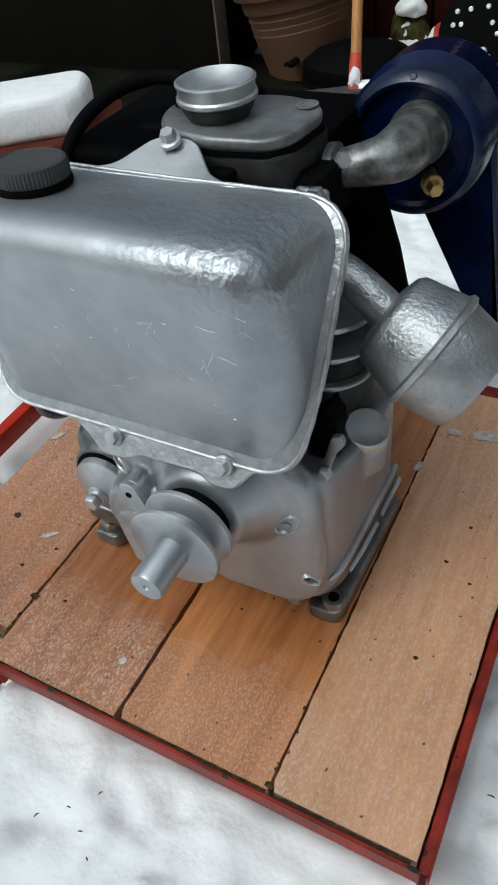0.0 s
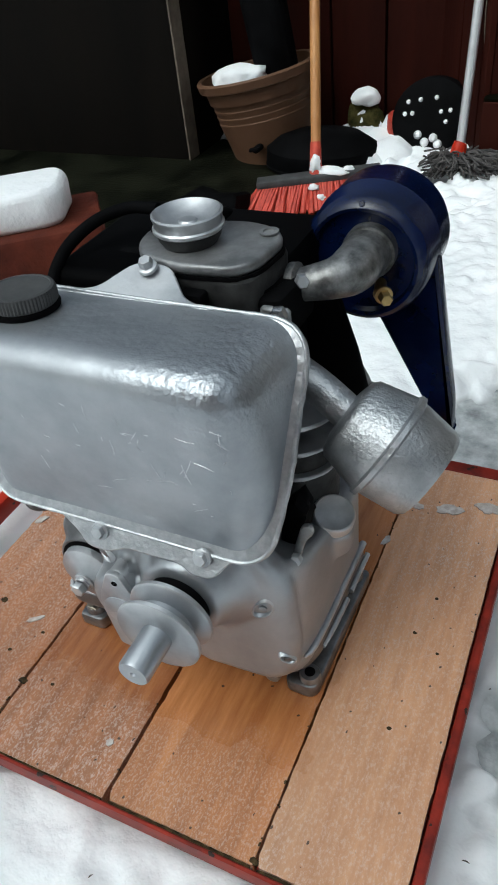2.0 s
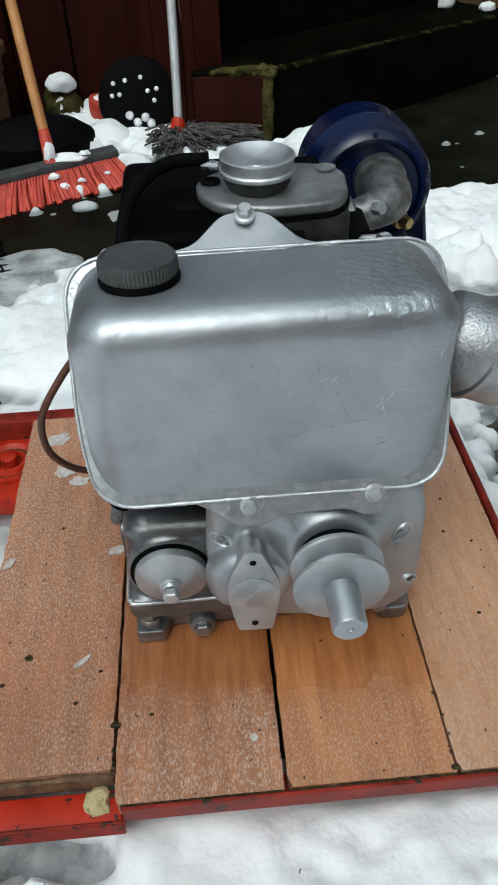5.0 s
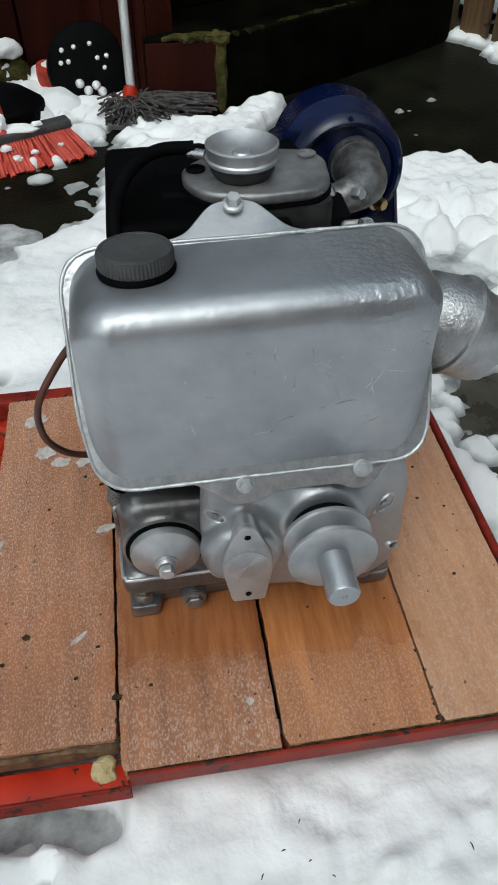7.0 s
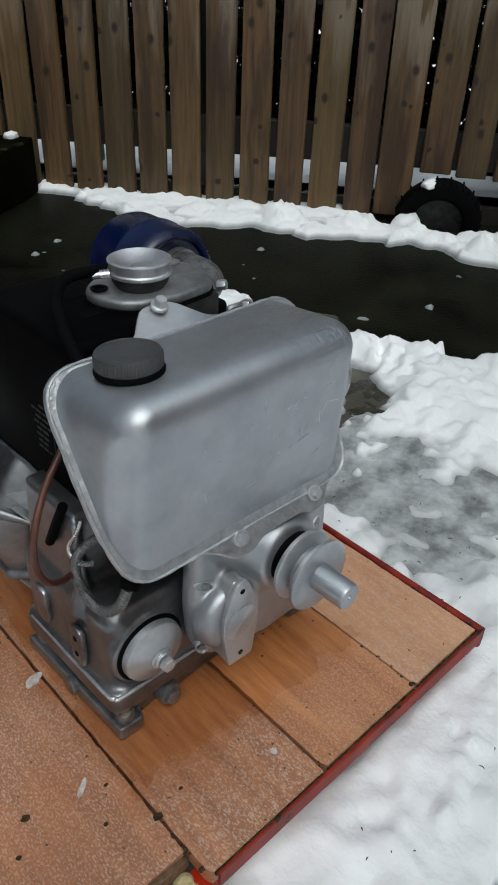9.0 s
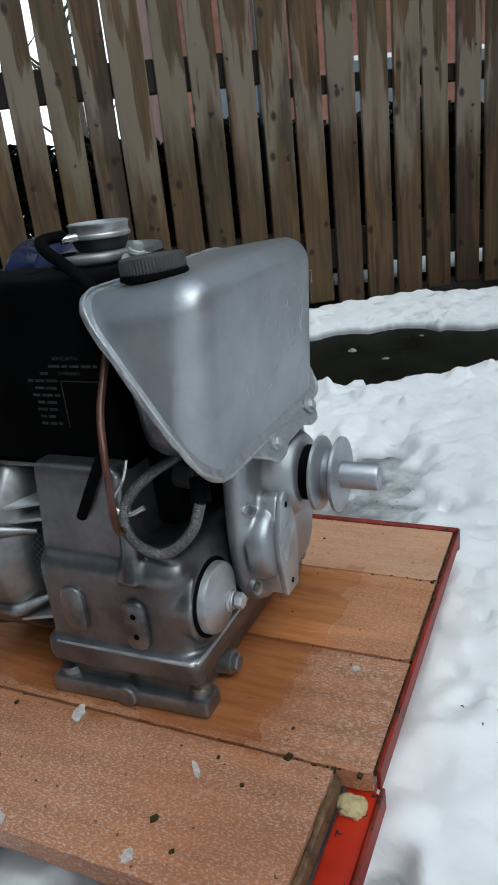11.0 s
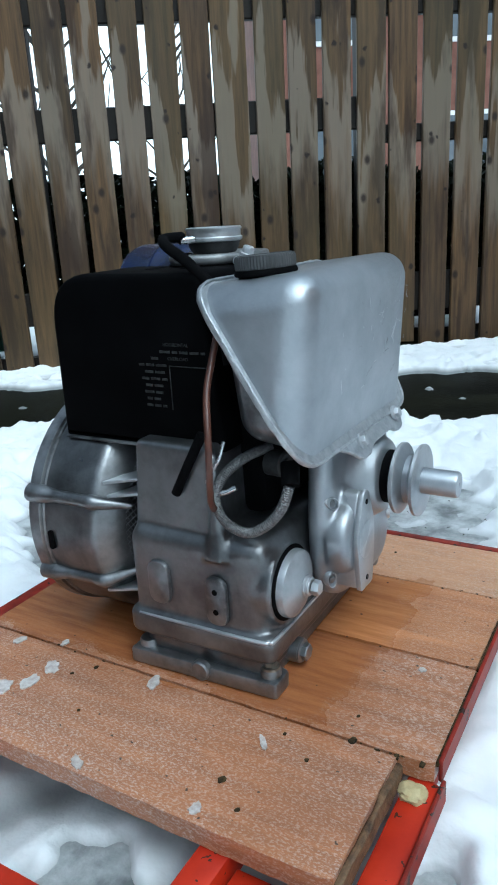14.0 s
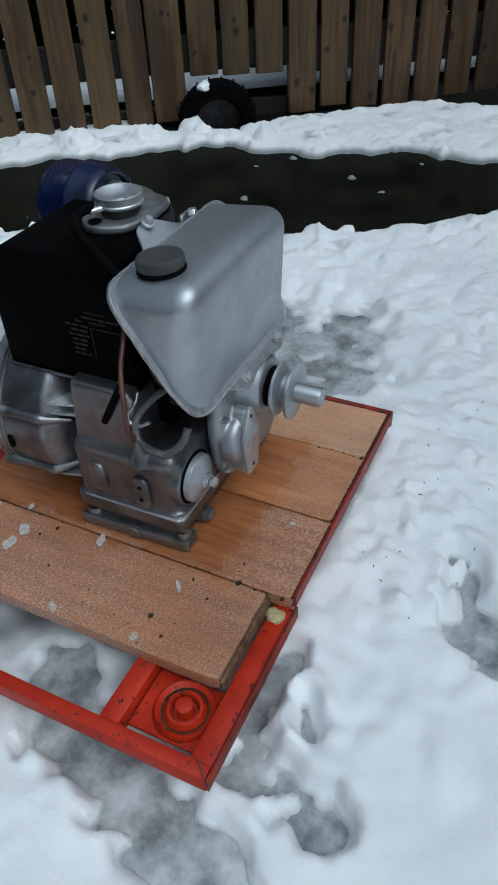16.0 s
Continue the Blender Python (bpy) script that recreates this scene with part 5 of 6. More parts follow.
    shape = rounded([(-0.0190, 0.1715), (-0.0070, 0.1710), (0.0075, 0.136), (0.0085, 0.116), (0.0020, 0.0715), (-0.0270, 0.0725), (-0.0345, 0.118), (-0.0340, 0.136)], [0.006, 0.006, 0.010, 0.010, 0.004, 0.004, 0.010, 0.010], 4)
    cap_plate = part("end_plate", prism(shape, 0.0990, 0.1045, "Y", 0.0012, 2), COVER, cover, "diamond-shaped silver end plate")
    part("plate_body", prism([(-0.013 + (x + 0.013) * 0.97, 0.122 + (z - 0.122) * 0.97) for x, z in shape], 0.1035, 0.128, "Y", 0.003, 3), COVER, cover)
    part("end_disc", lathe([(0.0185, 0), (0.0185, 0.0004), (0.0178, 0.0007), (0.0005, 0.0007)], (-0.0133, 0.0990, 0.1225), (0, -1, 0), 36), COVER, cap_plate)
    for x, z in ((-0.0130, 0.1600), (-0.0130, 0.0825)):
        part("screw", lathe([(0.0027, 0), (0.0027, 0.0005), (0.0018, 0.0005), (0.0018, -0.0005)], (x, 0.0990, z), (0, -1, 0), 14), BLACK, cap_plate, "dark recessed screw")
    for x, y, z, normal, turn, wide in ((-0.0365, 0.1230, 0.163, (-0.35, -1, 0.1), 60, 1.0), (0.1085, 0.1243, 0.1505, (0.2, -1, 0.02), -35, 1.3), (0.1245, 0.1264, 0.0890, (0.45, -1, -0.05), 50, 0.85), (-0.0390, 0.1240, 0.086, (-0.45, -1, -0.2), 20, 1.0)):
        u, v, w = axes(normal)
        seat = Matrix(((u.x, v.x, w.x, x), (u.y, v.y, w.y, y), (u.z, v.z, w.z, z), (0, 0, 0, 1))) @ Matrix.Rotation(radians(turn), 4, "Z")
        ring_bm = moved(lathe([(0.0092, -0.005), (0.0088, -0.0002), (0.0076, 0.0009), (0.0066, 0.0004), (0.0056, -0.0022), (0.001, -0.0024)], (0, 0, 0), (0, 0, 1), 24), seat @ Matrix.Diagonal((0.68 * wide, 1.2 * wide, 1.2, 1)))
        pocket = part("screw_pocket", ring_bm, COVER, cover)
        part("cover_screw", moved(joined(lathe([(0.0034, -0.002), (0.0034, 0.0004), (0.0026, 0.0008)], (0, 0, 0), (0, 0, 1), 14)), seat), CAST, pocket, "dull slotted screw")
    # conical filter cap
    filt = part("filter_cap", lathe([(0.0315, -0.010), (0.0315, 0.001), (0.0305, 0.004), (0.0120, 0.0125), (0.0085, 0.0130)], (-0.0810, 0.1425, 0.1000), (0, -1, 0), 40), COVER, root, "conical silver filter cap")
    part("filter_seal", lathe([(0.0352, -0.012), (0.0352, -0.0035), (0.0325, -0.0025)], (-0.0810, 0.1425, 0.1000), (0, -1, 0), 40), BLACK, filt, "black rubber seal")
    part("filter_bolt", joined(lathe([(0.0105, 0.0), (0.0105, 0.0022), (0.0096, 0.0030)], (-0.0810, 0.1303, 0.1000), (0, -1, 0), 24), lathe([(0.0076, 0.0020), (0.0084, 0.0030), (0.0076, 0.0040), (0.0084, 0.0050), (0.0076, 0.0060)], (-0.0810, 0.1303, 0.1000), (0, -1, 0), 20), hexbolt((-0.0810, 0.1245, 0.1000), (0, -1, 0), 0.0072, 0.008, False)), COVER, filt)
    part("drain_lug", roughened(divided(rbox(0.096, 0.110, 0.132, 0.150, 0.034, 0.046, 0.004, 2), 1), 0.0015, 90), CAST, root)
    part("oil_drain_screw", joined(hexbolt((-0.060, 0.1480, 0.0155), (0, -1, 0), 0.0085, 0.008), lathe([(0.0125, 0.0), (0.0120, 0.014)], (-0.060, 0.162, 0.0155), (0, -1, 0), 20)), CAST, root)
    part("base_pad", lathe([(0.0100, -0.004), (0.0100, 0.002), (0.0085, 0.0035)], (-0.1255, 0.222, 0.0125), (-1, 0, 0), 20), CAST, base)
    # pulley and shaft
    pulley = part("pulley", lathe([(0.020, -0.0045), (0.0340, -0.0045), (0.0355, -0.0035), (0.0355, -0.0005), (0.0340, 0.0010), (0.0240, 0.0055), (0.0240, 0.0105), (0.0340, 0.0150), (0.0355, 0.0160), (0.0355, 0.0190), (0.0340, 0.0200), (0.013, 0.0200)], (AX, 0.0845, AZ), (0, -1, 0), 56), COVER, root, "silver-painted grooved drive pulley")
    part("seal_ring", lathe([(0.0265, -0.004), (0.0265, 0.008), (0.014, 0.009)], (AX, 0.1000, AZ), (0, -1, 0), 36), BLACK, pulley, "black shaft seal")
    part("drive_shaft", lathe([(0.0128, -0.02), (0.0128, 0.084), (0.0116, 0.0862), (0.0025, 0.0862), (0.0018, 0.0845)], (AX, 0.116, AZ), (0, -1, 0), 36), SILVER, pulley, "plain silver output shaft")

    # fuel tank: wedge-shaped upper half and shallow lower half on a slanting flange
    def wedge(rows, x0, x1, soft, radius, draft):
        bm = bmesh.new()
        cols = []
        for (y, z), inset in zip(rows, draft):
            cols.append((bm.verts.new((x0 + inset, y, z)), bm.verts.new((x1 - inset, y, z))))
        a, b, c = cols
        bm.faces.new((a[0], b[0], b[1], a[1]))
        bm.faces.new((b[0], c[0], c[1], b[1]))
        bm.faces.new((c[0], a[0], a[1], c[1]))
        bm.faces.new((a[0], c[0], b[0]))
        bm.faces.new((a[1], b[1], c[1]))
        bmesh.ops.recalc_face_normals(bm, faces=bm.faces[:])
        keep = {c[0], a[0], c[1], a[1]}
        rim = [e for e in bm.edges if not (e.verts[0] in keep and e.verts[1] in keep)]
        bmesh.ops.bevel(bm, geom=rim, offset=radius, segments=soft, profile=0.5, affect="EDGES")
        return bm

    A, B, C = (0.199, 0.367), (0.099, 0.378), (0.1105, 0.226)
    upper = wedge([A, B, C], -0.1235, 0.1265, 9, 0.0285, [0.0, 0.004, 0.0])
    for v in upper.verts:
        v.co.z += 0.0025 * (v.co.x + 0.1235) / 0.25 * float(step(0.28, 0.36, v.co.z))
    tank = part("fuel_tank", upper, SILVER, root, "wedge-shaped silver-painted fuel tank", sharp=60)
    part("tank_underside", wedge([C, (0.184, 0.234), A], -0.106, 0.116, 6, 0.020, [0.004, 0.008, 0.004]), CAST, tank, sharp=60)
    slope = Vector((0, A[0] - C[0], A[1] - C[1])).normalized()
    out = Vector((0, -slope.z, slope.y))
    mid = Vector((0, C[0], C[1]))
    place = Matrix(((1, 0, 0, mid.x), (0, slope.y, out.y, mid.y), (0, slope.z, out.z, mid.z), (0, 0, 0, 1)))
    length = (Vector(A) - Vector(C)).length
    rim = rounded([(-0.121, -0.006), (0.128, -0.006), (0.1345, 0.055), (0.1335, length + 0.0035), (-0.1300, length + 0.0035), (-0.1305, 0.055)], [0.030, 0.030, 0.02, 0.034, 0.034, 0.02], 8)
    dense = []
    for k, p in enumerate(rim):
        q = rim[(k + 1) % len(rim)]
        steps = max(1, int((Vector(p) - Vector(q)).length / 0.006))
        dense += [tuple(Vector(p).lerp(Vector(q), i / steps)) for i in range(steps)]
    flange = prism(dense, -0.0025, 0.0025, "Z", 0.0014, 2)
    for v in flange.verts:
        v.co.xy += Vector((noise.noise(v.co * 150), noise.noise(v.co * 150 + Vector((5, 0, 0))))) * 0.0009
        v.co.z += noise.noise(v.co * 110 + Vector((0, 9, 0))) * 0.0011
    part("tank_flange", moved(flange, place), SEAM, tank, "lumpy painted seam flange")
    # Added bead, paler than the flange, that draws its bright edge line.
    mid_rim = Vector((0.0, length / 2))
    bead = []
    for k, p in enumerate(dense + dense[:1]):
        q = Vector(p)
        q = q + (mid_rim - q).normalized() * 0.0016
        bead.append(place @ Vector((q.x, q.y, 0.0022 + 0.0004 * noise.noise(Vector((k * 0.9, 3, 1))))))
    part("seam_bead", tube(bead, [0.0014 + 0.0007 * noise.noise(Vector((k * 0.75, 0, 7))) for k in range(len(bead))], 8, 0), BEAD, tank, "pale lumpy bead added to draw the flange's bright edge")
    rng = random.Random(17)
    scores = []
    for _ in range(46):
        x, z, a = min(rng.gauss(0.045, 0.045), 0.108), rng.gauss(0.312, 0.024), rng.uniform(0, math.pi)
        if x < -0.08 or not 0.255 < z < 0.345:
            continue
        reach, bend = rng.choice((0.003, 0.004, 0.006, 0.009, 0.014)), rng.uniform(-0.3, 0.3)
        line = []
        for u in (-0.5, 0.0, 0.5):
            px, pz = x + reach * u * math.cos(a) + bend * reach * (0.25 - u * u) * math.sin(a), z + reach * u * math.sin(a) - bend * reach * (0.25 - u * u) * math.cos(a)
            line.append((px, B[0] + (B[1] - pz) / (B[1] - C[1]) * (C[0] - B[0]) + 0.00005, pz))
        scores.append(tube(line, [0.00012, 0.00024, 0.00010], 5, 3))
    tagged(part("surface_wear", joined(*scores), BRIGHT, tank), label="fine random scratches through the paint", kind="stuff")
    lug = rounded([(-0.056, 0.0), (-0.040, 0.004), (-0.018, 0.030), (0.012, 0.030), (0.034, 0.004), (0.048, 0.0), (0.048, -0.0015), (-0.056, -0.0015)], [0.002, 0.010, 0.010, 0.010, 0.010, 0.002, 0.001, 0.001], 5)
    lean = Matrix.Translation((0, 0.1998, 0.3690)) @ Matrix.Rotation(radians(26), 4, "X")
    part("top_lug", moved(prism(lug, -0.002, 0.002, "Z", 0.0008, 1), lean), COVER, tank)
    low = rounded([(-0.072, 0.005), (-0.034, -0.016), (-0.024, -0.0255), (-0.004, -0.0255), (0.010, -0.019), (0.058, -0.0185), (0.068, -0.0245), (0.085, -0.0235), (0.095, -0.010), (0.112, 0.004)], 0.006, 4)
    part("bottom_lug", moved(prism(low, -0.0032, 0.0012, "Z", 0.001, 1), place), SEAM, tank)
    part("lug_nut", joined(hexbolt((-0.003, 0.2185, 0.3842), (0, -0.40, 1), 0.0054, 0.008)), COVER, tank)
    for x, z in ((-0.013, 0.2185), (0.0765, 0.2215)):
        part("tank_bolt", hexbolt((x, 0.1035, z), (0, -1, 0.35), 0.0055, 0.0060), COVER, tank)
    cap_at, cap_axis = (-0.0742, 0.1595, 0.3655), (0, 0.06, 1)
    neck = part("filler_neck", lathe([(0.0225, 0.0), (0.0225, 0.006), (0.0258, 0.0075), (0.0262, 0.0095), (0.0250, 0.0118), (0.0240, 0.0122)], cap_at, cap_axis, 40), BLACK, tank, "black rubber gasket ring")
    cap_bm = lathe([(0.0243, 0.0118), (0.0252, 0.0130), (0.0252, 0.0205), (0.0240, 0.0228), (0.0218, 0.0234), (0.0212, 0.0227), (0.0, 0.0229)], cap_at, cap_axis, 120, closed=False)
    for k, v in enumerate(cap_bm.verts):
        ring_no, j = divmod(k, 120)
        if ring_no in (1, 2) and j % 2:
            c = Vector((cap_at[0], cap_at[1], v.co.z))
            v.co += (c - v.co).normalized() * 0.0007
    part("filler_cap", cap_bm, CAPGREY, neck, "dark grey ribbed plastic filler cap", sharp=25)

    # black cooling shroud
    side = rounded([(0.200, 0.219), (0.388, 0.217), (0.386, 0.376), (0.212, 0.376)], [0.004, 0.006, 0.048, 0.012], 10)
    shroud = part("cooling_shroud", prism(side, -0.094, -0.006, "X", 0.007, 3), SHROUD, root, "black sheet-metal cooling shroud with worn lettering")
    part("shroud_back", rbox(-0.020, 0.076, 0.240, 0.380, 0.240, 0.366, 0.008, 2), SHROUD, shroud)
    for y in (0.222, 0.262):
        part("shroud_slot", rbox(-0.052, -0.028, y + 0.03, y + 0.04, 0.3748, 0.3765, 0.0008, 1), BLACK, shroud, "dark slot")
    part("shroud_skirt", prism([(0.020, 0.180), (0.098, 0.180), (0.130, 0.226), (0.120, 0.268), (0.111, 0.296), (0.100, 0.332), (0.020, 0.332)], 0.322, 0.332, "Y", 0.002, 2), SHROUD, shroud)
    part("shroud_rim", tube([(-0.0945, 0.22, 0.2195), (-0.0945, 0.384, 0.2185)], 0.0018, 8, 1), CAST, shroud)
    rng = random.Random(9)

    def printed(y, z, w, h):
        part("lettering", rbox(-0.0947, -0.0941, y - w, y, z, z + h, 0), LETTERS, shroud, "row of worn illegible white lettering")

    for row, (y, total) in enumerate(((0.262, 0.055), (0.256, 0.048), (0.266, 0.062), (0.268, 0.032), (0.262, 0.026), (0.266, 0.028), (0.262, 0.022), (0.264, 0.026), (0.262, 0.020), (0.263, 0.022))):
        z, left = 0.3195 - row * 0.0062, total
        y -= 0.024 if row < 3 else 0.012
        while left > 0.004:
            w = min(left, rng.uniform(0.005, 0.012))
            if row not in (0, 2) or (row == 2 and y > 0.238):
                printed(y + 0.028, z - 0.006, w, 0.0022)
            y -= w + 0.0022
            left -= w + 0.0022
    for words, start, level in (("HORIZONTAL", 0.256, 0.3135), ("OVERLOAD", 0.252, 0.3011)):
      word = bpy.data.curves.new("lettering", "FONT")
      word.body, word.size, word.extrude = words, 0.0042, 0.0002
      word.materials.append(LETTERS)
      text = new("lettering", word)
      text.matrix_basis = Matrix.Translation((-0.0943, start, level)) @ Matrix(((0, 0, -1, 0), (-1, 0, 0, 0), (0, 1, 0, 0), (0, 0, 0, 1)))
      tagged(text, label="worn white printed word")
      text.parent, text.matrix_parent_inverse = shroud, Matrix.Translation(-ORIGIN[shroud])
    for y0, y1, z0, z1 in ((0.206, 0.251, 0.2955, 0.2963), (0.2502, 0.251, 0.256, 0.2963)):
        part("printed_line", rbox(-0.0947, -0.0941, y0, y1, z0, z1, 0), LETTERS, shroud, "thin worn white printed line")

    # flywheel housing
    hx, hz = -0.0095, 0.1285
    housing = part("flywheel_housing", lathe([(0.080, 0.310), (0.092, 0.312), (0.1160, 0.3300), (0.1192, 0.3335), (0.1202, 0.340), (0.1210, 0.398), (0.1245, 0.400), (0.1255, 0.412), (0.120, 0.418), (0.060, 0.424), (0.020, 0.424)], (hx, 0, hz), (0, 1, 0), 72), CAST, root)
    for turn in (17.5, -24, 180 - 17.5, 180 + 24, 90 - 22, 90 + 22):
        a = radians(turn)
        d = Vector((-math.cos(a), 0, math.sin(a)))
        c = Vector((hx, 0, hz))
        spine = [(0.098, 0.304), (0.112, 0.322), (0.1200, 0.335), (0.1205, 0.348), (0.1215, 0.380), (0.1230, 0.396), (0.1235, 0.412)]
        part("housing_rib", tube([c + d * r + Vector((0, y, 0)) for r, y in spine], [0.003, 0.0055, 0.0078, 0.0062, 0.0066, 0.0095, 0.0098], 14, 5), CAST, housing)
    part("rim_ridge", lathe([(0.1205, 0.3945), (0.1226, 0.396), (0.1226, 0.3975), (0.1205, 0.399)], (hx, 0, hz), (0, 1, 0), 72), CAST, housing)
    for z, y0 in ((0.1935, 0.276), (0.1795, 0.272), (0.078, 0.284)):
        part("web", prism([(y0, z), (0.340, z - 0.013), (0.340, z - 0.0165), (y0, z - 0.0025)], -0.1125, -0.060, "X", 0.0008, 1), COVER, housing)
    part("housing_slot", prism(rounded([(0.3850, 0.109), (0.3915, 0.109), (0.3915, 0.129), (0.3850, 0.129)], 0.0030), -0.1325, -0.118, "X"), BLACK, housing, "dark slot")
    wires = []
    for k in range(-15, 16):
        for sgn in (1, -1):
            ring = []
            for i in range(4):
                t = radians(k * 4 + sgn * (i - 1.5) * 4)
                ring.append((hx - 0.094 * math.cos(t), 0.2975 + i * 0.0068, hz + 0.094 * math.sin(t)))
            wires.append(tube(ring, 0.0004, 5, 1))
    part("mesh_screen", joined(*wires), CAST, housing, "fine wire mesh intake screen")
    # Hub is black to put the interior's shade behind the mesh.
    part("fan_hub", lathe([(0.076, 0.0), (0.076, 0.022), (0.070, 0.034)], (hx, 0.284, hz), (0, 1, 0), 48), BLACK, housing)

    # cylinder head and breather
    head = part("cylinder_head", prism(rounded([(-0.020, 0.222), (0.074, 0.228), (0.078, 0.296), (-0.010, 0.312)], 0.012), 0.330, 0.3750, "Z", 0.004, 2), DARKCAST, root, "dark oil-stained cylinder head casting")
    part("gasket_tab", rbox(0.020, 0.040, 0.214, 0.228, 0.352, 0.368, 0.003, 2), BLACK, head)
    lid = rounded([(-0.034, 0.256), (-0.020, 0.234), (0.018, 0.224), (0.062, 0.228), (0.074, 0.244), (0.078, 0.284), (0.066, 0.300), (0.040, 0.308), (-0.016, 0.300), (-0.036, 0.280)], 0.012, 4)
    valve = part("valve_cover", prism(lid, 0.3770, 0.3862, "Z", 0.0032, 3), HEADCAST, root, "dull grey cast valve cover")
    part("cover_seam", prism([(x * 1.02, y) for x, y in lid], 0.3745, 0.3775, "Z"), BLACK, valve)
    for x, y in ((0.064, 0.288), (-0.024, 0.274)):
        part("recessed_screw", lathe([(0.0075, 0), (0.0075, 0.0012), (0.005, 0.0012), (0.004, -0.002)], (x, y, 0.3870), seg=18), BLACK if x < 0 else HEADCAST, valve)
    cup = part("breather_cup", lathe([(0.0235, 0.3990), (0.0262, 0.4000), (0.0275, 0.4015), (0.0275, 0.4040), (0.0262, 0.4055), (0.0262, 0.4125), (0.0272, 0.4140), (0.0272, 0.4155), (0.0255, 0.4165), (0.0235, 0.4150), (0.0170, 0.4085), (0.0075, 0.4068), (0.006, 0.4085), (0.002, 0.409)], (0.010, 0.2620, 0), seg=48), CUPMETAL, root, "bright dished breather cup")
    cup.scale.z = 0.80
    cup.location.z -= 0.0045
    part("cup_base", lathe([(0.0150, 0.381), (0.0205, 0.386), (0.0240, 0.393), (0.0252, 0.4000)], (0.010, 0.2620, 0), seg=40), DARKCAST, cup, "dull dark lower bowl")
    part("hose_spigot", tube([(-0.016, 0.268, 0.404), (-0.028, 0.276, 0.403)], 0.0045, 12, 1), BRIGHT, cup)
    part("breather_hose", tube([(-0.024, 0.276, 0.403), (-0.052, 0.276, 0.402), (-0.074, 0.256, 0.396), (-0.086, 0.226, 0.382), (-0.088, 0.200, 0.355), (-0.092, 0.190, 0.30)], 0.0049, 14), BLACK, root, "black rubber breather hose")

    # intake side: elbow, clamp bolts, blue canister
    part("port_block", prism(rounded([(0.070, 0.236), (0.092, 0.240), (0.094, 0.300), (0.072, 0.300)], 0.006), 0.318, 0.358, "Z", 0.004, 2), BLACK, root)
    part("stay_bar", rbox(0.080, 0.103, 0.226, 0.232, 0.322, 0.3590, 0.002, 1), HEADCAST, root)
    part("stay_bolt", hexbolt((0.0955, 0.226, 0.3560), (0.3, -1, 0.2), 0.0068, 0.010, False), BRIGHT, root)
    part("flange_bolt", hexbolt((0.0975, 0.264, 0.3640), (0.5, -0.8, 0.2), 0.0052, 0.010, False), COVER, root)
    elbow = part("intake_elbow", tube([(0.080, 0.286, 0.345), (0.094, 0.288, 0.348), (0.112, 0.295, 0.351), (0.121, 0.312, 0.351), (0.122, 0.348, 0.349)], [0.0128, 0.0135, 0.0160, 0.0192, 0.0205], 26, 6), ELBOW, root, "stained bare aluminium elbow")
    part("elbow_flange", lathe([(0.0185, 0.0), (0.0185, 0.006), (0.016, 0.008)], (0.080, 0.286, 0.345), (1, 0.05, 0.1), 28), ELBOW, elbow)
    part("canister_neck", lathe([(0.0225, 0), (0.0225, 0.012)], (0.1225, 0.346, 0.349), (0, 1, 0), 28), ELBOW, elbow)
    can = part("air_canister", lathe([(0.024, 0.0065), (0.0425, 0.0060), (0.0445, 0.0010), (0.0475, 0.000), (0.0520, 0.0030), (0.0555, 0.012), (0.0555, 0.036), (0.0568, 0.038), (0.0568, 0.042), (0.0555, 0.044), (0.0555, 0.076), (0.0530, 0.084), (0.026, 0.088)], (0.116, 0.350, 0.337), (0, 1, 0), 64), BLUE, root, "glossy dark blue drum-shaped canister")
    part("canister_dimple", lathe([(0.003, 0), (0.002, 0.0015)], (0.116, 0.3525, 0.387), (0, -1, 0.6), 12), BLUE, can)
    part("canister_leg", prism(rounded([(0.112, 0.290), (0.1715, 0.340), (0.196, 0.190), (0.198, 0.150), (0.176, 0.170)], [0.004, 0.01, 0.01, 0.004, 0.004], 4), 0.380, 0.396, "Y", 0.004, 2), BLUE, can)
    part("brass_fitting", joined(hexbolt((0.140, 0.334, 0.320), (0.6, -1, 0), 0.0056, 0.011), lathe([(0.005, 0), (0.005, 0.02)], (0.136, 0.334, 0.320), (-0.2, 1, 0), 14)), BRASS, can, "brass hexagon fitting")

    # exhaust
    exhaust = part("exhaust_pipe", tube([(0.050, 0.270, 0.286), (0.086, 0.252, 0.294), (0.120, 0.232, 0.294), (0.156, 0.222, 0.274)], 0.0138, 22, 6), HAMMERED, root, "hammered silver exhaust pipe")
    d = Vector((0.86, -0.08, -0.50)).normalized()
    part("silencer", lathe([(0.018, -0.040), (0.030, -0.037), (0.0345, -0.033), (0.0415, -0.0035), (0.0442, -0.0018), (0.0442, 0.0018), (0.0412, 0.0035), (0.0375, 0.034), (0.0345, 0.038), (0.020, 0.040)], (0.179, 0.218, 0.262), d, 56), HAMMERED, exhaust, "round hammered-silver exhaust silencer with a middle seam")
    # Barrel coloured dark to hold the shade below the fins.
    part("cylinder_barrel", lathe([(0.040, 0.150), (0.041, 0.232), (0.038, 0.236)], (0.084, 0.256, 0), seg=40), DARKCAST, root, "cylinder barrel darkened for the shade below the fins")
    for k in range(1, 4):
        z = 0.168 + k * 0.026
        part("cooling_fin", prism(rounded([(0.05, 0.212), (0.108, 0.212), (0.128, 0.234), (0.126, 0.285), (0.05, 0.292)], 0.012), z + 0.012, z + 0.012 + 0.0042, "Z", 0.0012, 1), COVER, root)

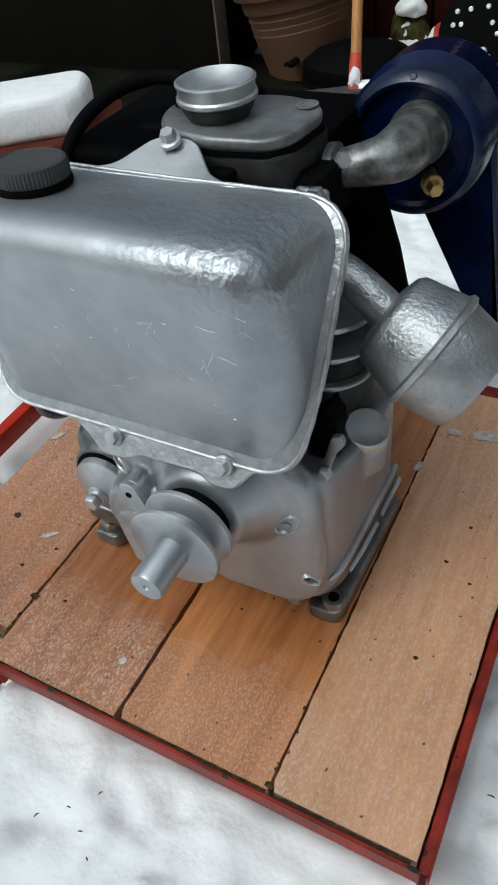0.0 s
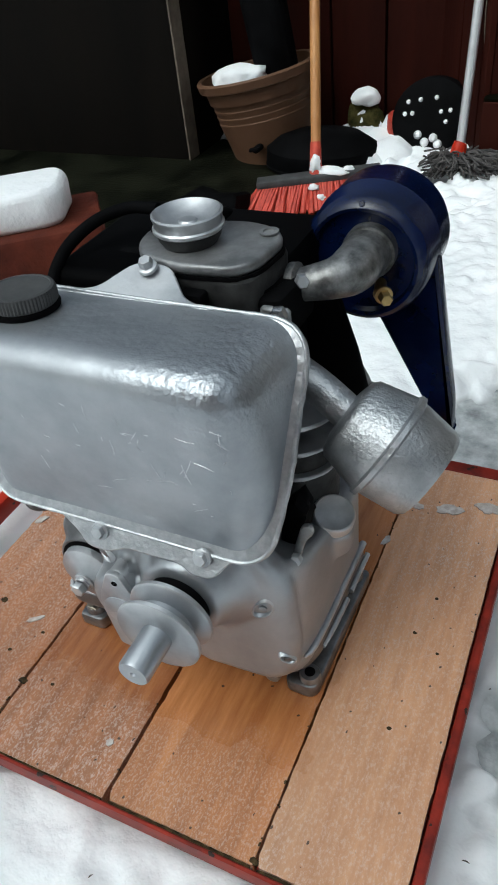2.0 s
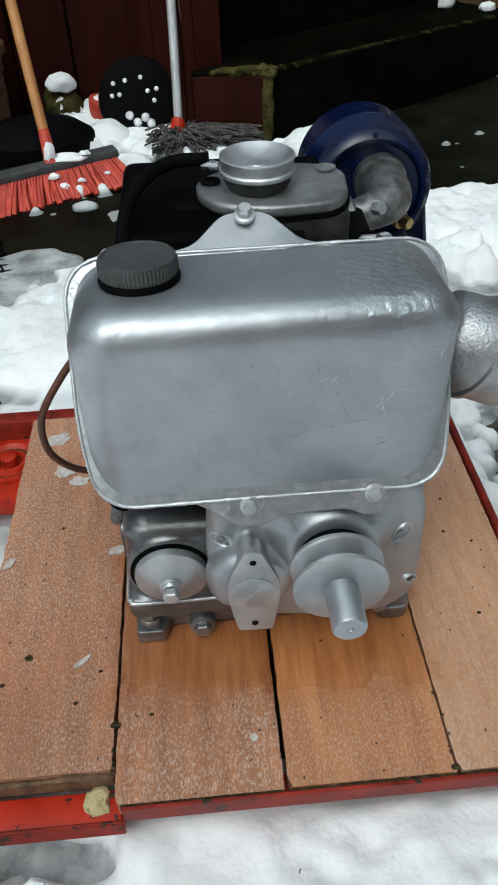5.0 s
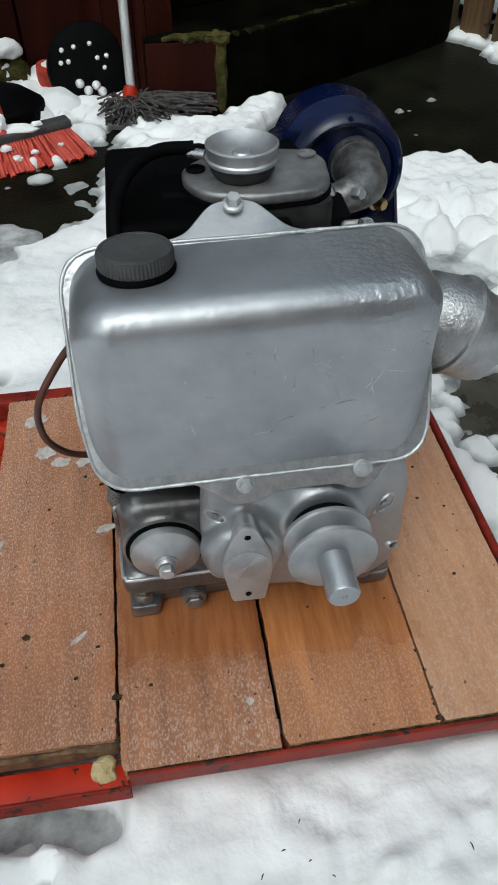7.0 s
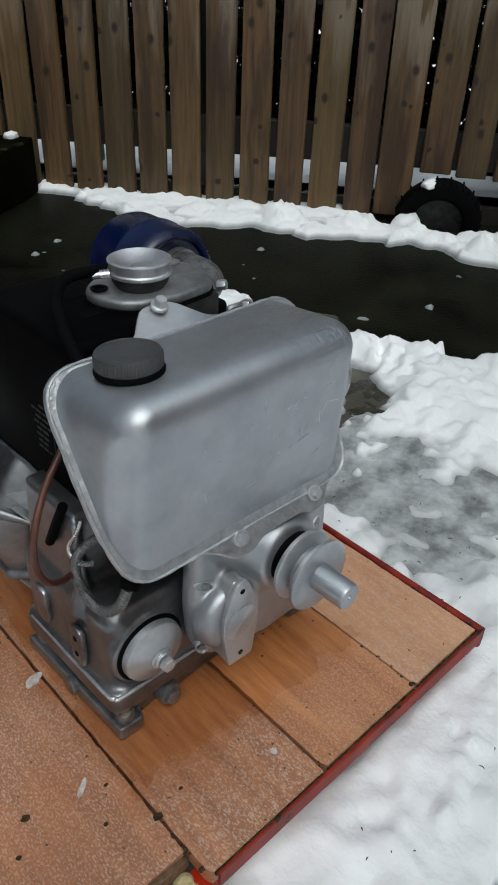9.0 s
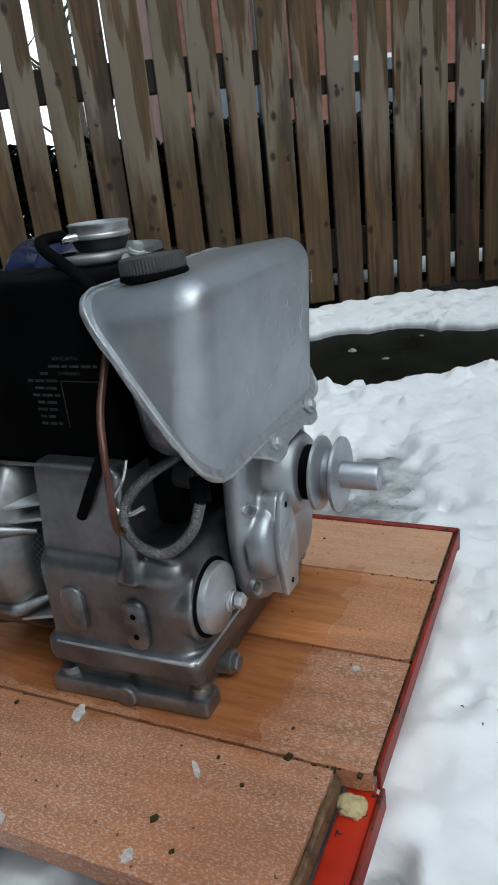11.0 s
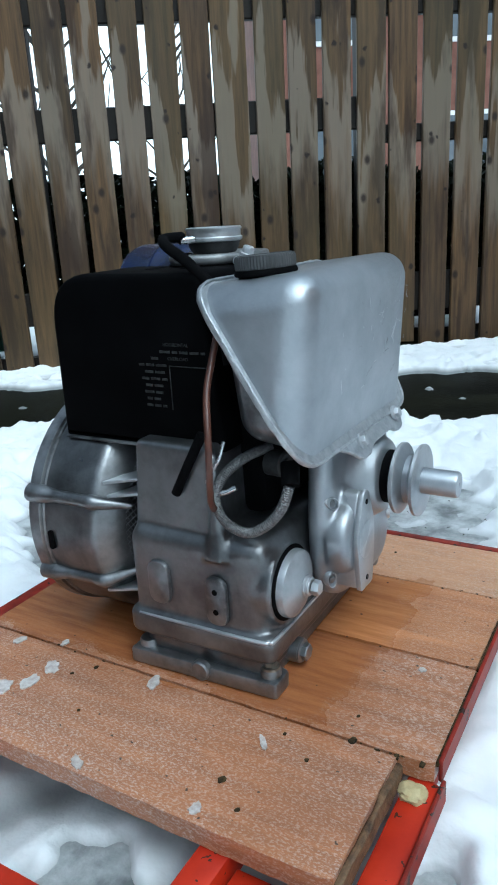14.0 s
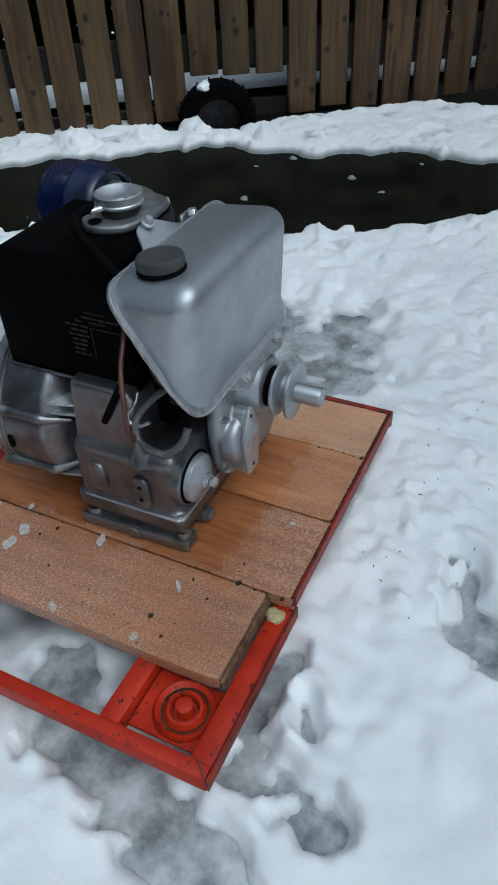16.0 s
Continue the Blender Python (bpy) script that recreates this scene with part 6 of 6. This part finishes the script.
    # pipes in the hollow under the tank
    part("braided_pipe", ribbed([(-0.060, 0.172, 0.220), (-0.085, 0.182, 0.217), (-0.106, 0.190, 0.209), (-0.117, 0.194, 0.196), (-0.1195, 0.194, 0.180), (-0.1195, 0.185, 0.167), (-0.119, 0.167, 0.161), (-0.118, 0.149, 0.169), (-0.115, 0.134, 0.186), (-0.110, 0.128, 0.206)], 0.0043), BRAID, root, "braided metal fuel pipe bent in a loop")
    part("pipe_union", tube([(-0.110, 0.127, 0.206), (-0.100, 0.132, 0.222)], 0.0080, 16, 1), BLACK, root)
    part("wire_loop", tube([(-0.112, 0.188, 0.238), (-0.116, 0.192, 0.222), (-0.118, 0.202, 0.206), (-0.119, 0.200, 0.197), (-0.117, 0.190, 0.193), (-0.112, 0.178, 0.198)], [0.0016, 0.0016, 0.0018, 0.0022, 0.0024, 0.0026], 10), BRIGHT, root)
    part("drip_tube", tube([(-0.104, 0.190, 0.335), (-0.122, 0.187, 0.310), (-0.142, 0.181, 0.288), (-0.161, 0.170, 0.260), (-0.163, 0.170, 0.228), (-0.152, 0.178, 0.202), (-0.136, 0.187, 0.187), (-0.121, 0.196, 0.180)], 0.0029, 12), BROWNHOSE, root, "brown flexible drip tube")
    part("rubber_strap", tube([(-0.1170, 0.206, 0.244), (-0.1175, 0.224, 0.212), (-0.1180, 0.238, 0.186)], 0.0044, 10), BLACK, root)
    # Cock given a near-black colour so it sinks into the hollow's shade.
    part("cock", joined(lathe([(0.012, 0), (0.012, 0.016), (0.010, 0.018)], (-0.062, 0.172, 0.206), (-0.1, -1, 0), 20), lathe([(0.006, 0.015), (0.006, 0.02)], (-0.062, 0.172, 0.206), (-0.1, -1, 0), 14)), DARKCAST, root)
    return root


engine()

# ---- things by the wall ----


def flower_pot():
    root = thing("flower_pot", (-0.63, 1.84, GROUND), "large pale terracotta plastic flower pot leaning in the corner", "flower pot")
    m = Matrix.Translation((-0.640, 1.85, GROUND - 0.012)) @ Matrix.Rotation(radians(-9), 4, "Y") @ Matrix.Diagonal((1.09, 1.09, 0.92, 1))
    prof = [(0.100, 0.0), (0.118, 0.10), (0.126, 0.14), (0.1245, 0.143), (0.128, 0.160), (0.1265, 0.163), (0.131, 0.180), (0.1295, 0.183), (0.138, 0.235), (0.156, 0.240), (0.160, 0.262), (0.156, 0.268), (0.146, 0.266), (0.138, 0.20), (0.05, 0.19)]
    part("pot", moved(lathe(prof, (0, 0, 0), seg=56), m), TERRACOTTA, root)
    part("tap", moved(joined(lathe([(0.010, 0), (0.010, 0.03)], (0.02, -0.11, 0.07), (0, -1, 0), 14), rbox(0.005, 0.035, -0.15, -0.135, 0.068, 0.078, 0.002, 1)), m), BLACK, root, "small black tap")
    tagged(part("snow_in_pot", moved(lump((-0.03, -0.05, 0.245), (0.075, 0.06, 0.05), 2), m), SNOW), "heap of snow lying in the pot", "snow", kind="stuff")
    stake = part("black_sack", moved(roughened(divided(rbox(0.0, 0.11, -0.03, 0.05, 0.20, 0.85, 0.03, 3), 2), 0.014, 14), m), BLACK)
    tagged(stake, "black plastic sack standing in the flower pot", "sack")


flower_pot()


def broom():
    root = thing("broom", (-0.38, 1.50, GROUND), "red-bristled broom with an orange wooden pole leaning on the wall", "broom")
    a, b = Vector((-0.515, 1.455, -0.046)), Vector((-0.228, 1.565, -0.032))
    d = (b - a).normalized()
    n = Vector((0, 0, 1)).cross(d).normalized()
    m = Matrix(((d.x, n.x, 0, a.x), (d.y, n.y, 0, a.y), (d.z, 0, 1, a.z), (0, 0, 0, 1)))
    length = (b - a).length
    part("head", moved(rbox(0, length, -0.022, 0.024, -0.006, 0.012, 0.004, 2), m), CAPGREY, root, "dark grey broom head with snow on it")
    rng = random.Random(21)
    rows = []
    for i in range(40):
        for j in range(6):
            p = Vector((0.010 + i * (length - 0.020) / 39, -0.019 + j * 0.008, -0.006))
            q = p + Vector((rng.uniform(-0.012, 0.012) + (p.x - length / 2) * 0.22, -0.030 + (j - 2.5) * 0.010 + rng.uniform(-0.008, 0.008), -0.052))
            rows.append(tube([p, p.lerp(q, 0.5) + Vector((0, 0.004, 0)), q], [0.0035, 0.006, 0.0075], 6, 2))
    tuft = joined(*rows)
    part("bristles", moved(tuft, m), BRISTLE, root)
    part("socket", tube([(-0.378, 1.512, -0.034), (-0.388, 1.545, 0.035)], [0.016, 0.013], 14, 1), BRISTLE, root, "red socket dusted with snow")
    part("pole", tube([(-0.386, 1.540, 0.015), (-0.440, 1.72, 0.40), (-0.52, 2.03, 1.06)], 0.0125, 16, 4), POLEWOOD, root)
    dust = [lump(tuple(a + d * (length * u) + n * w + Vector((0, 0, v))), (sz, sz * 0.7, sz * 0.6), 60 + k) for k, (u, w, v, sz) in enumerate(((0.08, -0.03, -0.04, 0.010), (0.46, -0.030, -0.012, 0.014), (0.52, -0.045, -0.034, 0.013), (0.58, -0.050, -0.046, 0.016), (0.66, -0.044, -0.030, 0.010), (0.86, -0.042, -0.030, 0.011), (0.92, -0.05, -0.045, 0.012), (0.75, 0.0, 0.012, 0.013), (0.3, -0.05, -0.05, 0.009)))]
    tagged(part("snow_dusting", joined(*dust, lump((-0.345, 1.520, -0.026), (0.05, 0.018, 0.012), 4), lump((-0.378, 1.512, -0.010), (0.014, 0.012, 0.026), 8)), SNOW), "clots of snow stuck on the broom head", "snow", kind="stuff")


broom()


def mop():
    root = thing("mop", (-0.06, 1.75, GROUND), "grey string mop with a red socket and an aluminium pole", "mop")
    part("socket", tube([(-0.080, 1.735, -0.085), (-0.076, 1.740, -0.030), (-0.074, 1.744, -0.018)], [0.026, 0.019, 0.016], 18, 2), RED, root, "red plastic socket")
    part("pole", tube([(-0.074, 1.742, -0.03), (-0.066, 1.80, 0.35), (-0.060, 1.90, 0.9)], 0.0115, 16, 3), ALUPOLE, root)
    rng = random.Random(31)
    yarn = []
    for k in range(460):
        t = rng.uniform(0, 1)
        s = Vector((-0.080 + rng.uniform(-0.02, 0.02), 1.735 + rng.uniform(-0.02, 0.02), -0.078))
        e = Vector((-0.155 + 0.30 * t + rng.uniform(-0.015, 0.015), 1.66 + rng.uniform(-0.03, 0.09) + 0.04 * t, GROUND + 0.022 + rng.uniform(0, 0.040)))
        h = s.lerp(e, 0.5) + Vector((rng.uniform(-0.02, 0.02), rng.uniform(-0.02, 0.02), rng.uniform(-0.005, 0.035)))
        yarn.append(tube([s, h, e], 0.0026, 5, 4))
    part("yarn", joined(*yarn), MOPYARN, root)


mop()


def colander():
    """A black bowl with drain holes, tipped up on its edge with snow showing in the holes."""
    root = thing("planter_basket", (-0.17, 1.92, GROUND), "black plastic planter base with round holes tipped on its side", "planter")
    m = Matrix.Translation((-0.180, 1.865, GROUND + 0.100)) @ Matrix.Rotation(radians(68), 4, "X")
    part("bowl", moved(lathe([(0.040, 0.0), (0.095, 0.002), (0.103, 0.008), (0.112, 0.05), (0.108, 0.05), (0.100, 0.012), (0.03, 0.006)], (0, 0, -0.02), seg=48), m @ Matrix.Rotation(math.pi, 4, "X")), BLACK, root)
    dots = [(-0.062, 0.040), (-0.030, 0.046), (-0.068, 0.010), (-0.048, 0.012), (0.028, 0.018), (0.052, 0.022), (0.044, -0.006), (0.012, 0.052), (-0.026, -0.040), (-0.006, -0.058), (0.016, -0.046), (0.030, -0.062)]
    for k, (x, y) in enumerate(dots):
        part("drain_hole", moved(lathe([(0.0062 if y > -0.03 else 0.012, 0), (0.005, 0.003), (0.003, 0.004)], (x, y, 0.0195), seg=14), m), SNOW, root, "round hole plugged with snow")


colander()


def tub():
    root = part("black_tub", moved(lathe([(0.150, 0.0), (0.165, 0.03), (0.160, 0.085), (0.12, 0.125), (0.04, 0.145), (0.0, 0.147)], (0, 0, 0), seg=48), Matrix.Translation((-0.455, 1.76, GROUND + 0.0)) @ Matrix.Diagonal((0.98, 0.75, 0.66, 1))), BLACK)
    tagged(root, "low domed black plastic tub lid", "tub lid")
    part("rim", lathe([(0.158, 0.0), (0.166, 0.004), (0.166, 0.010), (0.158, 0.014)], (0, 0, 0), seg=48), BLACK, root).matrix_basis = Matrix.Translation((-0.455, 1.76, GROUND + 0.012)) @ Matrix.Diagonal((0.98, 0.75, 1, 1))


tub()


def red_block():
    root = thing("masonry_block", (-0.95, 0.95, GROUND), "red painted masonry block in two courses", "masonry block")
    foot = [(-0.492, 0.800), (-0.610, 0.955), (-1.50, 0.28), (-1.38, 0.12)]
    part("lower_course", roughened(divided(prism(foot, GROUND - 0.01, 0.044, "Z", 0.006, 2), 3), 0.004, 9), BOXRED, root)
    part("upper_course", roughened(divided(prism([(x - 0.006, y - 0.002) for x, y in foot], 0.046, 0.127, "Z", 0.008, 2), 3), 0.005, 9), BOXRED, root)
    slab = divided(prism(rounded([(-0.565, 0.785), (-0.640, 0.915), (-1.50, 0.28), (-1.38, 0.14)], 0.05, 8), 0.122, 0.192, "Z", 0.018, 4), 2)
    for v in slab.verts:
        v.co += noise.noise_vector(v.co * 9) * 0.007 + noise.noise_vector(v.co * 40) * 0.0015
    tagged(part("snow_slab", slab, SNOW), "thick rounded slab of snow on the masonry block", "snow", kind="stuff")
    tagged(part("moss_strip", roughened(divided(moved(rbox(-1.1, 0.0, -0.05, 0.0, -0.002, 0.012, 0.004, 1), Matrix.Translation((-0.47, 0.795, GROUND)) @ Matrix.Rotation(math.atan2(0.68, 0.888), 4, "Z")), 5), 0.012, 30), MOSS), "strip of moss and grit along the foot of the block", "moss", kind="stuff")


red_block()


def debris():
    for k, (x, y, s, h) in enumerate(((-0.66, 1.38, 0.026, 0.020), (-0.59, 1.22, 0.035, 0.035), (-0.60, 1.10, 0.03, 0.025), (-0.50, 1.24, 0.03, 0.02), (-0.40, 2.00, 0.05, 0.07), (-0.30, 2.00, 0.06, 0.06), (-0.27, 1.80, 0.07, 0.05), (-0.20, 1.62, 0.05, 0.03), (-0.02, 1.50, 0.06, 0.025), (0.06, 1.53, 0.05, 0.02), (-0.16, 1.72, 0.05, 0.03), (-0.33, 1.74, 0.05, 0.04), (-0.12, 1.87, 0.03, 0.045), (-0.08, 1.86, 0.03, 0.03), (-0.04, 1.78, 0.04, 0.02), (-0.30, 1.40, 0.03, 0.010), (0.10, 1.62, 0.05, 0.03))):
        tagged(part("snow_clump", lump((x, y, GROUND + h * 0.35), (s, s * 0.8, h), k + 20, amount=0.22), SNOW), "small uneven clump of snow on the ground", "snow", "snow clumps by the wall")
    tray = thing("plastic_tray", (-0.52, 1.16, GROUND), "black plastic seed tray with a grid bottom half under snow", "tray")
    m = Matrix.Translation((-0.53, 1.12, GROUND + 0.02)) @ Matrix.Rotation(radians(25), 4, "Z") @ Matrix.Rotation(radians(10), 4, "Y")
    for k in range(9):
        part("bar", moved(rbox(-0.10 + k * 0.025, -0.096 + k * 0.025, -0.07, 0.07, 0, 0.006, 0.001, 1), m), BLACK, tray)
    for k in range(6):
        part("bar", moved(rbox(-0.10, 0.104, -0.07 + k * 0.027, -0.066 + k * 0.027, 0.001, 0.007, 0.001, 1), m), BLACK, tray)
    part("rim", moved(joined(rbox(-0.105, 0.109, 0.066, 0.072, 0, 0.012, 0.001, 1), rbox(-0.105, -0.099, -0.07, 0.07, 0, 0.012, 0.001, 1)), m), BLACK, tray)
    rag = roughened(divided(rbox(-0.68, -0.52, 1.26, 1.44, GROUND, GROUND + 0.05, 0.015, 2), 3), 0.025, 14)
    tagged(part("black_sheeting", rag, BLACK), "crumpled black plastic sheeting with snow on it", "sheeting")
    tin = part("pink_pot", lathe([(0.04, 0), (0.05, 0.07), (0.046, 0.07)], (-0.30, 1.99, GROUND), (0.3, -0.2, 1), 24), BRISTLE)
    tagged(tin, "faded red plastic pot half buried in snow", "pot")
    mossy = lump((-0.40, 2.0, GROUND + 0.05), (0.05, 0.04, 0.06), 41)
    tagged(part("mossy_stone", mossy, MOSS), "moss-covered stone with snow on top", "stone")
    tagged(part("snow_cap", lump((-0.40, 1.99, GROUND + 0.118), (0.042, 0.036, 0.026), 43), SNOW), "round cap of snow on the mossy stone", "snow", kind="stuff")
    rng = random.Random(31)
    bits = []
    for x0, x1, y0, y1, level, count in ((-0.1, 0.45, -0.30, -0.03, 0.056, 26), (0.27, 0.55, 0.0, 0.35, 0.040, 30), (-0.55, -0.30, -0.3, 0.1, 0.030, 10), (0.4, 0.7, 0.35, 0.8, 0.006, 30)):
        for _ in range(count):
            a = Vector((rng.uniform(x0, x1), rng.uniform(y0, y1), GROUND + level))
            d = Vector((rng.uniform(-1, 1), rng.uniform(-1, 1), rng.uniform(-0.1, 0.3))).normalized() * rng.uniform(0.002, 0.007)
            bits.append(tube([a, a + d * 0.5 + Vector((0, 0, 0.0015)), a + d], [0.0004, 0.0007, 0.0003], 5, 2))
    tagged(part("twigs", joined(*bits), BARK), "bits of dark twig and dead leaf strewn on the snow", "twigs", kind="stuff")
    wire = part("hanging_wire", tube([(-0.03, 1.80, 0.60), (-0.05, 1.79, 0.30), (-0.04, 1.80, 0.14), (-0.02, 1.80, 0.08), (-0.01, 1.80, 0.0)], 0.0015, 6, 6), PALETRIM)
    tagged(wire, "thin pale wire hanging down the wall", "wire")


debris()
